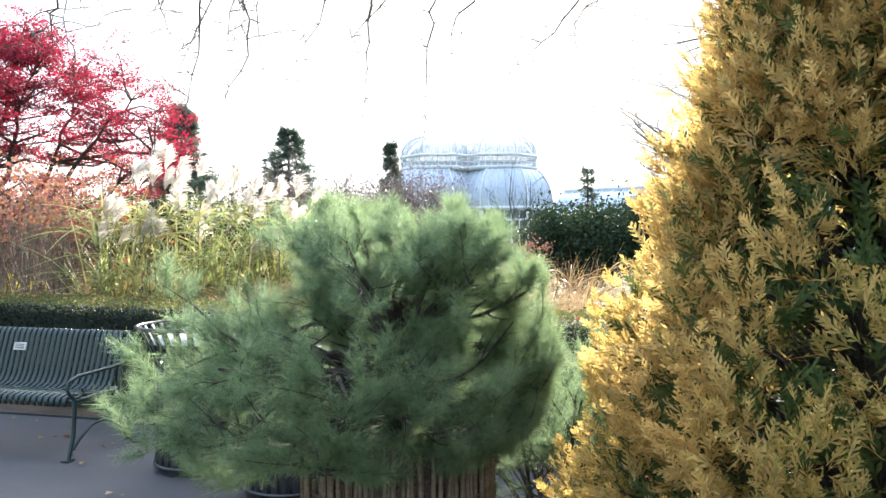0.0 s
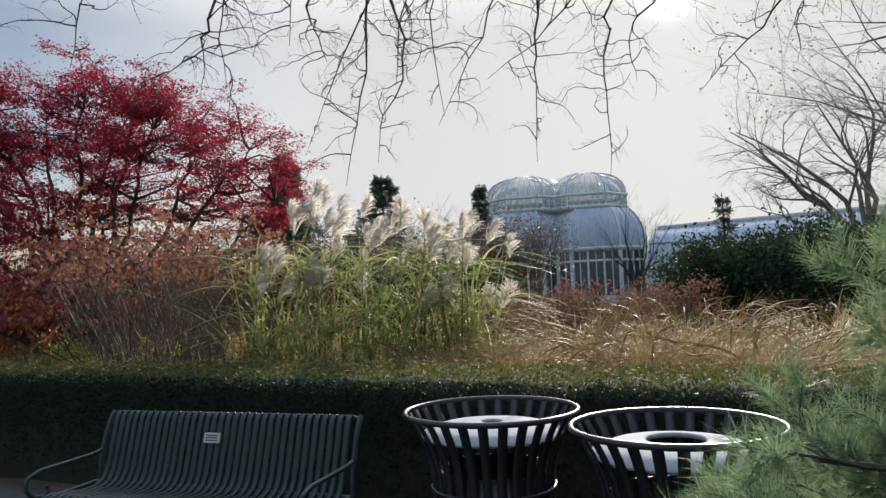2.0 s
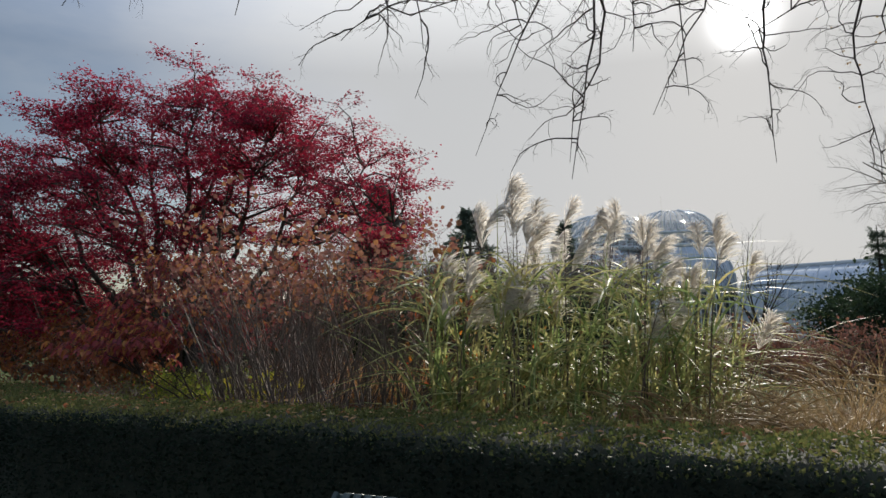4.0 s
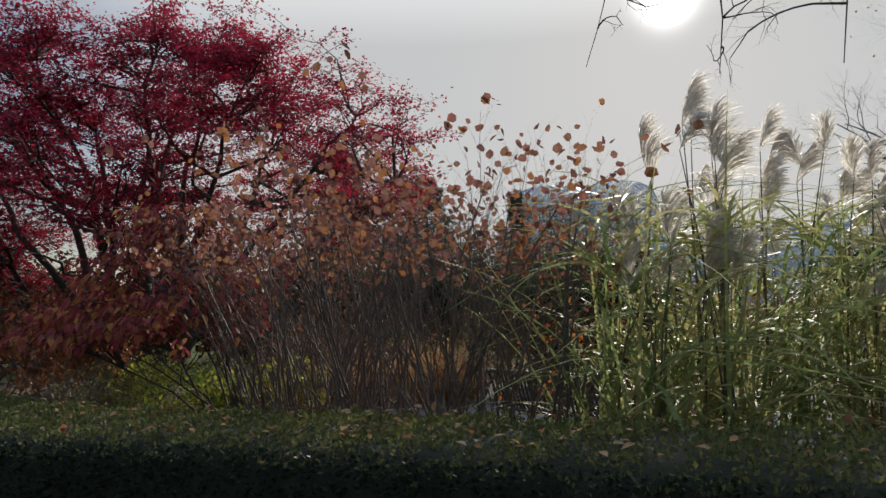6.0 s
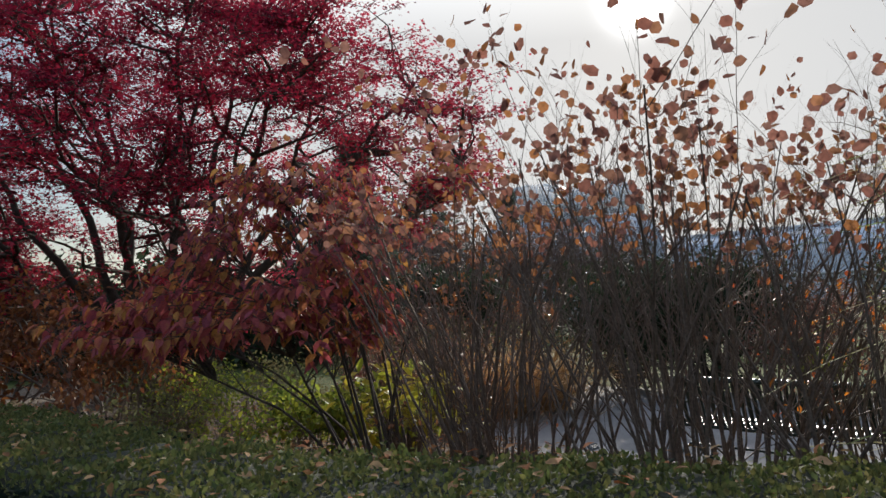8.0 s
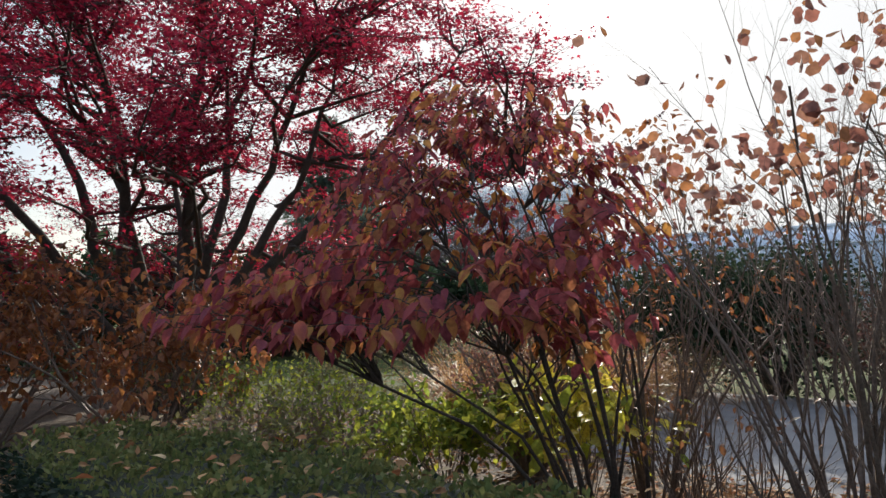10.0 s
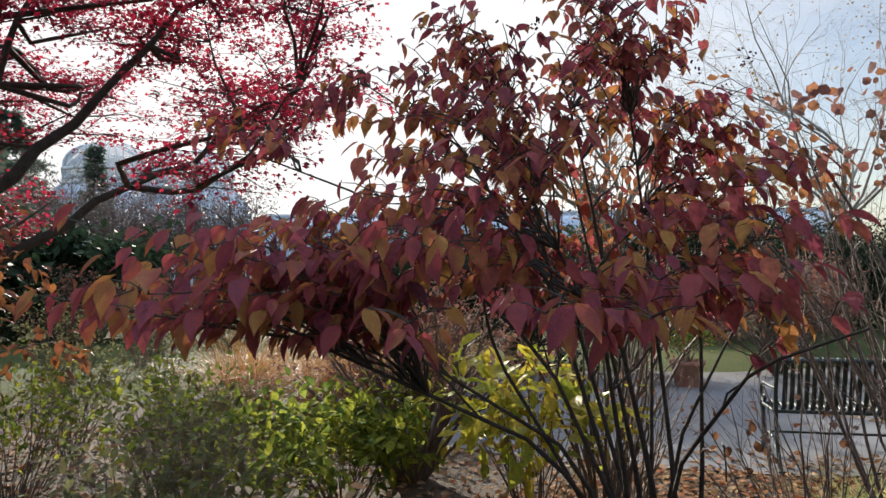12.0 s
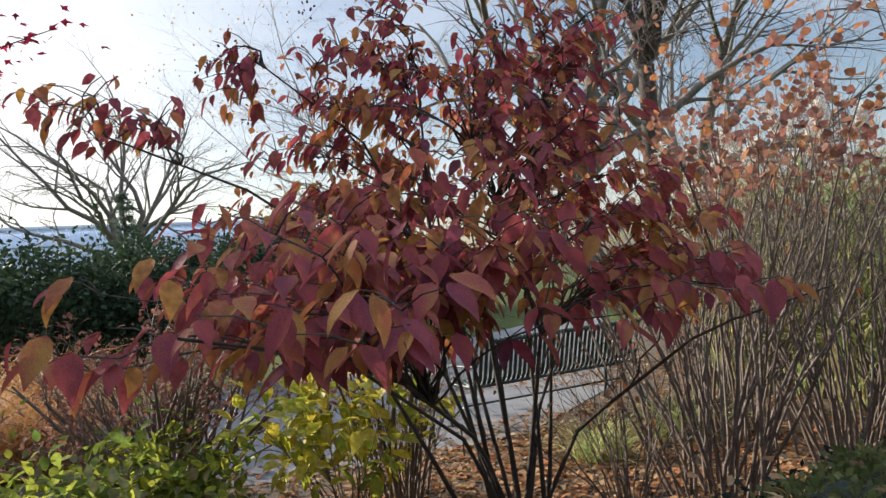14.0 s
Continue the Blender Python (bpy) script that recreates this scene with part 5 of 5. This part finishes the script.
def hanging_tree():
    """The bare tree whose thin hanging boughs reach over the beds."""
    rng = np.random.default_rng(111)
    tree = thing("bare_tree", (7.2, 12.4, 0), "large bare tree with thin drooping boughs over the beds", "tree")
    out, tips = [], []
    tube_pts = [(0, 0, 0), (-0.05, 0.05, 2.0), (-0.2, 0, 4.2), (-0.4, -0.05, 6.2)]
    out.append(([np.array(p, float) for p in tube_pts], [0.34, 0.28, 0.24, 0.2]))
    top = np.array(tube_pts[-1])
    # long limbs overhead, and the boughs that hang from them
    ends = [(-10.6, -3.2, 6.6), (-8.4, -0.6, 7.4), (-12.5, -1.6, 6.9), (-5.5, -2.4, 6.8), (-14.5, -3.2, 6.4), (-3.0, 1.5, 7.8)]
    paths = []
    for end in ends:
        end = np.array(end)
        mid = (top + end) / 2 + (0, 0, 1.2)
        pts = resample([top, (top + mid) / 2 + (0, 0, 0.5), mid, (mid + end) / 2 + (0, 0, 0.3), end], 14)
        pts += np.concatenate([np.zeros((1, 3)), rng.normal(size=(13, 3)) * 0.12])
        paths.append(pts)
        out.append((list(pts), list(np.linspace(0.13, 0.03, 14))))
    cane(tree, out, M_BARK, 0.03, "trunk")
    allp = np.concatenate(paths)
    for x, y, z in BOUGHS:
        low = np.array([x - 7.2, y - 12.4, z])
        k = int(np.argmin(np.linalg.norm(allp[:, :2] - low[:2], axis=1)))
        start = allp[max(k - k % 14, k - int(rng.integers(0, 4)))]
        n = 18
        u = np.linspace(0, 1, n)[:, None]
        bend = start + (low - start) * np.concatenate([u ** 0.8, u ** 0.8, u ** 1.1], 1)
        bend[1:-1] += np.cumsum(rng.normal(size=(n - 2, 3)) * 0.085, axis=0) * np.sin(np.linspace(0.2, 3.0, n - 2))[:, None]
        out = [(list(bend), list(np.linspace(0.034, 0.003, n)))]
        tips = []
        for i in range(3, n - 1):
            for _ in range(1 + i % 2):
                side = rng.normal(size=3) * (1, 1, 0.3)
                grow(out, tips, bend[i], side + (0, 0, 0.1), (0.45 + 0.9 * rng.random()) * (1.25 - 0.7 * i / n), 0.0095, 2, rng, kids=(3, 3), spread=0.8, trop=-0.035, wob=0.27, steps=8, start=0.2, taper=0.3, shrink=0.5)
        cane(tree, out, M_BARK, 0.02, "bough")


# lower ends of the hanging boughs
BOUGHS = [(-4.6, 8.9, 3.9), (-3.45, 9.35, 2.85), (-2.4, 10.0, 3.7), (-1.3, 11.6, 3.4), (-0.35, 11.4, 3.1), (0.9, 11.6, 4.2), (-6.9, 7.6, 3.9), (-5.9, 8.2, 4.0), (-5.2, 8.6, 3.9), (-4.0, 9.2, 4.4), (-1.9, 10.6, 4.3), (0.2, 12.2, 4.6),
          (-2.9, 9.6, 4.0), (1.8, 10.8, 4.6), (-3.9, 10.4, 4.6), (-4.6, 11.7, 3.7), (-3.5, 11.5, 3.5), (-2.6, 11.2, 3.9)]
hanging_tree()
bare_tree("bare_tree", (11.8, 23.0, 0), 12.5, 121, "bare spreading tree with fine pale twigs", 12, 0.02, 0.75, 0.11, bark=M_PALEBARK, lean=0.95, leaves=900, leafmat=M_TANBLADE, kids=(6, 7, 7), wob=0.2)
bare_tree("weeping_tree", (14.0, 36.0, 0), 11.5, 122, "bare weeping tree with curved grey limbs", 11, 0.03, 0.68, 0.30, lean=0.5, wob=0.22, kids=(6, 6, 6))
bare_tree("bare_tree", (4.0, 37.0, 0), 6.2, 123, "small bare tree before the glasshouse", 8, 0.0, 0.55, 0.10, level=3, lean=0.6, bark=M_BARK, kids=(4, 4, 5))
bare_tree("bare_tree", (13.0, 15.0, 0), 15.0, 124, "tall bare tree with stout pale limbs", 8, 0.0, 0.6, 0.5, lean=0.75, bark=M_GREYBARK)
bare_tree("bare_tree", (20.0, 12.5, 0), 16.0, 125, "tall bare tree with stout pale limbs", 8, 0.0, 0.6, 0.55, lean=0.75, bark=M_GREYBARK)
conifer("conifer", (-12.3, 34.0, 0), 8.4, 3.6, 131, "dark tall conifer behind the maple")
conifer("conifer", (-11.1, 52.0, 0), 10.5, 6.5, 132, "broad dark conifer on the skyline")
conifer("conifer", (-5.2, 72.0, 0), 12.5, 2.4, 133, "dark narrow conifer beside the glasshouse")
conifer("conifer", (5.6, 28.0, 0), 4.9, 0.6, 134, "slender dark conifer above the evergreens", 1200, (0.12, 0.3), 14)
for k, (x, y, h, s) in enumerate([(-7.5, 60, 9.5, 141), (-4.5, 64, 9.0, 142), (-13, 62, 10, 143), (-18, 58, 10, 144), (-26, 55, 11, 145)]):
    bare_tree("bare_tree", (x, y, 0), h, s, "bare purple-grey tree on the skyline", 8, 0.02, 0.6, 0.2, level=2, kids=(6, 8), lean=0.8)


for k, (x, y) in enumerate([(-9.5, 48), (-6.0, 50), (-3.0, 52), (-12.5, 47), (-1.0, 49)]):
    make_shrub("thicket", (x, y, 0), "purple-grey twiggy thicket on the skyline", 26, 6.0 - 0.5 * (k % 2), 0.45, "last dull leaves", SMALL, M_THICKET, 2600, (0.12, 0.24), 401 + k, where=(0.2, 1.3), radius=0.05, levels=2, kids=(5, 6), clump=0.3)


def evergreen(place, size, seed, label, count=5000, leaf=(0.05, 0.11)):
    """A broad evergreen shrub: limbs and dark leaves with an uneven outline."""
    rng = np.random.default_rng(seed)
    bush = thing("evergreen_shrub", place, label, "shrub", "dark evergreen shrubs")
    tips = []
    for k in range(14):
        t = k * 2.4
        out = []
        grow(out, tips, (0.1 * np.cos(t), 0.1 * np.sin(t), 0), (np.cos(t) * size[0] / size[2] * 0.8, np.sin(t) * size[1] / size[2] * 0.8, 1), size[2] * 0.62, 0.05, 2, rng, kids=(5, 5), spread=0.7, trop=0.03)
        cane(bush, out, M_BARK, 0.03, "stem")
    P, D = tip_arrays(tips)
    i = rng.integers(0, len(P), count)
    S = P[i] + rng.normal(size=(count, 3)) * size[2] * 0.085
    S[:, 2] = np.abs(S[:, 2]) + 0.02
    gg = Geo()
    scatter(gg, SMALL, S, frames(rng.normal(size=S.shape), rng), rng.uniform(*leaf, count) * 1.15)
    part("foliage", gg, M_CONIFER, bush, kind="stuff")


for k, (x, y, w, h) in enumerate([(4.4, 22.0, 2.2, 3.4), (6.8, 23.5, 2.4, 3.8), (9.3, 22.5, 2.4, 3.6), (4.6, 26, 1.5, 3.4), (11.5, 21, 2.2, 3.2)]):
    evergreen((x, y, 0), (w, w, h), 151 + k, "tall dark evergreen shrub in a far border", 13000, (0.07, 0.14))
for k, (x, y, w, h) in enumerate([(-9, 33, 3.0, 3.6), (-13.5, 32, 3.2, 4.0), (-18, 31, 3.2, 4.2), (-22.5, 30, 3.2, 4.2), (-27, 28, 3.2, 4.5), (-31, 25, 3.2, 4.5)]):
    evergreen((x, y, 0), (w, w, h), 251 + k, "broad dark evergreen shrub beyond the maple", 7000, (0.18, 0.34))
for k, (x, y) in enumerate([(-4.7, 20.5), (-3.4, 19.9)]):
    evergreen((x, y, 0), (1.6, 1.4, 2.7), 161 + k, "rounded glossy dark evergreen shrub", 9000, (0.06, 0.11))
for k, (x, y, h) in enumerate([(-0.5, 17, 1.5), (1.5, 18, 1.6), (-2.2, 18.5, 1.4), (-3, 29, 1.5), (-6, 30, 1.6), (-9, 30.5, 1.6), (0, 28, 1.5), (3, 30, 1.5)]):
    make_shrub("spirea", (x, y, 0), "rusty red twiggy shrub in the far border", 36, h, 0.8, "small rusty leaves", SMALL, M_ROSELEAF, 3000, (0.06, 0.11), 171 + k, where=(0.3, 1.2), spread=0.5, clump=0.08)


# ---------------------------------------------------------------- glasshouse
def make_glasshouse():
    """Four domed lobes that grow into one another, in two tiers."""
    house = thing("glasshouse_pavilion", (4.0, 107.0, 0), "white-framed domed glasshouse pavilion with two lobed tiers", "building", turn=-4)
    c, m = 0.47, 1.0
    octagon = [(m, -c), (m, c), (c, m), (-c, m), (-m, c), (-m, -c), (-c, -m), (c, -m)]
    fine, corner = [], set()
    for k in range(8):
        a, b = np.array(octagon[k]), np.array(octagon[(k + 1) % 8])
        n = 6 if k % 2 == 0 else 4
        corner.add(len(fine))
        fine += [a + (b - a) * j / n for j in range(n)]
    fine = np.array(fine)
    n = len(fine)
    R, OFF = 6.55, 4.85
    low = [(1.0, 7.2), (1.01, 8.0), (0.99, 9.0), (0.95, 10.0), (0.89, 10.9), (0.81, 11.8), (0.72, 12.4)]
    drum = [(0.81, 12.8), (0.81, 14.3)]
    roof = [(0.82, 14.5), (0.805, 15.2), (0.755, 15.95), (0.67, 16.6), (0.54, 17.15), (0.34, 17.6), (0.04, 17.9)]
    for cx, cy in ((-1, -1), (1, -1), (-1, 1), (1, 1)):
        def shell(prof, off):
            V = np.array([[(cx * off + p[0] * q * R, cy * off + p[1] * q * R, z) for p in fine] for q, z in prof]).reshape(-1, 3)
            F = [(k * n + j, k * n + (j + 1) % n, (k + 1) * n + (j + 1) % n, (k + 1) * n + j) for k in range(len(prof) - 1) for j in range(n)]
            return Geo().add(V, F)

        up = OFF * 0.83
        part("wall", shell([(0.975, 0), (0.975, 6.8)], OFF), M_DARKGLASS, house, "dark tall windows")
        part("dome", shell(low, OFF), M_GLASS, house, "whitewashed curved glass")
        part("drum", shell(drum, up), M_CLEAR, house, "band of upright panes")
        part("roof", shell(roof, up), M_CLEAR, house, "curved glass roof")
        for name, prof, off in (("base", [(0.99, 0), (0.99, 0.95), (0.97, 0.95)], OFF), ("cornice", [(0.975, 6.65), (1.02, 6.7), (1.04, 7.0), (1.04, 7.2), (0.99, 7.25)], OFF),
                                ("gutter", [(0.73, 12.3), (0.84, 12.4), (0.855, 12.65), (0.855, 12.85), (0.81, 12.9)], up), ("upper_gutter", [(0.81, 14.15), (0.85, 14.2), (0.85, 14.45), (0.81, 14.55)], up),
                                ("drum_rail", [(0.81, 13.45), (0.82, 13.45), (0.82, 13.55), (0.81, 13.55)], up), ("transom", [(0.975, 5.3), (0.99, 5.3), (0.99, 5.6), (0.975, 5.6)], OFF)):
            part(name, shell(prof, off), M_STONE if name == "base" else M_WHITEIRON, house)
        for k in range(n):
            p = fine[k]
            if (cx * OFF + p[0] * R) * cx < -0.6 or (cy * OFF + p[1] * R) * cy < -0.6:
                continue                          # swallowed by the next lobe
            w = 0.13 if k in corner else 0.05
            for prof, off in ((low, OFF), (drum + roof[1:-1], up)):
                g = Geo()
                tube(g, [(cx * off + p[0] * q * R * 1.004, cy * off + p[1] * q * R * 1.004, z + 0.02) for q, z in prof], w, 4)
                part("rib", g, M_WHITEIRON, house)
            g = Geo()
            foot = (cx * OFF + p[0] * 0.985 * R, cy * OFF + p[1] * 0.985 * R)
            tube(g, [(*foot, 0.9), (*foot, 6.7)], 0.30 if k in corner else (0.16 if k % 2 == 0 else 0.08), 4)
            part("mullion", g, M_WHITEIRON, house)
        g = Geo()                                 # a ridge crest joins the crowns
        tube(g, [(cx * up, cy * up, 17.9), (cx * up * 0.5, cy * up * 0.5, 17.3), (0, 0, 17.1)], 0.1, 4)
        part("ridge", g, M_WHITEIRON, house)


def make_wing():
    """The long ridged wing that runs from the pavilion."""
    a, b = np.array([17.0, 100.0]), np.array([75.0, 62.0])
    L = float(np.linalg.norm(b - a))
    turn = math.degrees(math.atan2(*(b - a)[::-1]))
    wing = thing("glasshouse_wing", (*a, 0), "long white-framed glasshouse wing with a curved roof", "building", turn=turn)
    prof = [(-4.6, 0.9), (-4.6, 4.0), (-4.3, 5.8), (-3.4, 7.4), (-2.0, 8.7), (-0.7, 9.4)]
    full = prof + [(-y, z) for y, z in prof[::-1]]
    V = np.array([[(x, y, z) for y, z in full] for x in (0, L)]).reshape(-1, 3)
    m = len(full)
    part("roof", Geo().add(V, [(j, j + 1, m + j + 1, m + j) for j in range(m - 1)]), M_GLASS, wing, "whitewashed glass roof")
    g = Geo()
    box(g, 0, -4.7, 0, L, -4.55, 1.0); box(g, 0, 4.55, 0, L, 4.7, 1.0)
    part("base", g, M_STONE, wing)
    for name, y, z, h in (("ridge", 0.0, 9.35, 0.45), ("eave", -4.65, 3.9, 0.35), ("sill", -4.65, 0.95, 0.2), ("purlin", -3.45, 7.35, 0.12)):
        g = Geo()
        wdt = 0.75 if name == "ridge" else 0.12
        box(g, 0, y - wdt, z, L, y + wdt, z + h)
        part(name, g, M_WHITEIRON, wing)
    count = int(L / 1.4)
    rib = Geo()
    tube(rib, [(0, y - 0.02, z + 0.02) for y, z in prof], 0.07, 4)
    me = rib.mesh("rib", M_WHITEIRON)
    for k in range(count + 1):
        ob = part("rib", me, M_WHITEIRON, wing)
        ob.location = (L * k / count, 0, 0)


make_glasshouse()
make_wing()
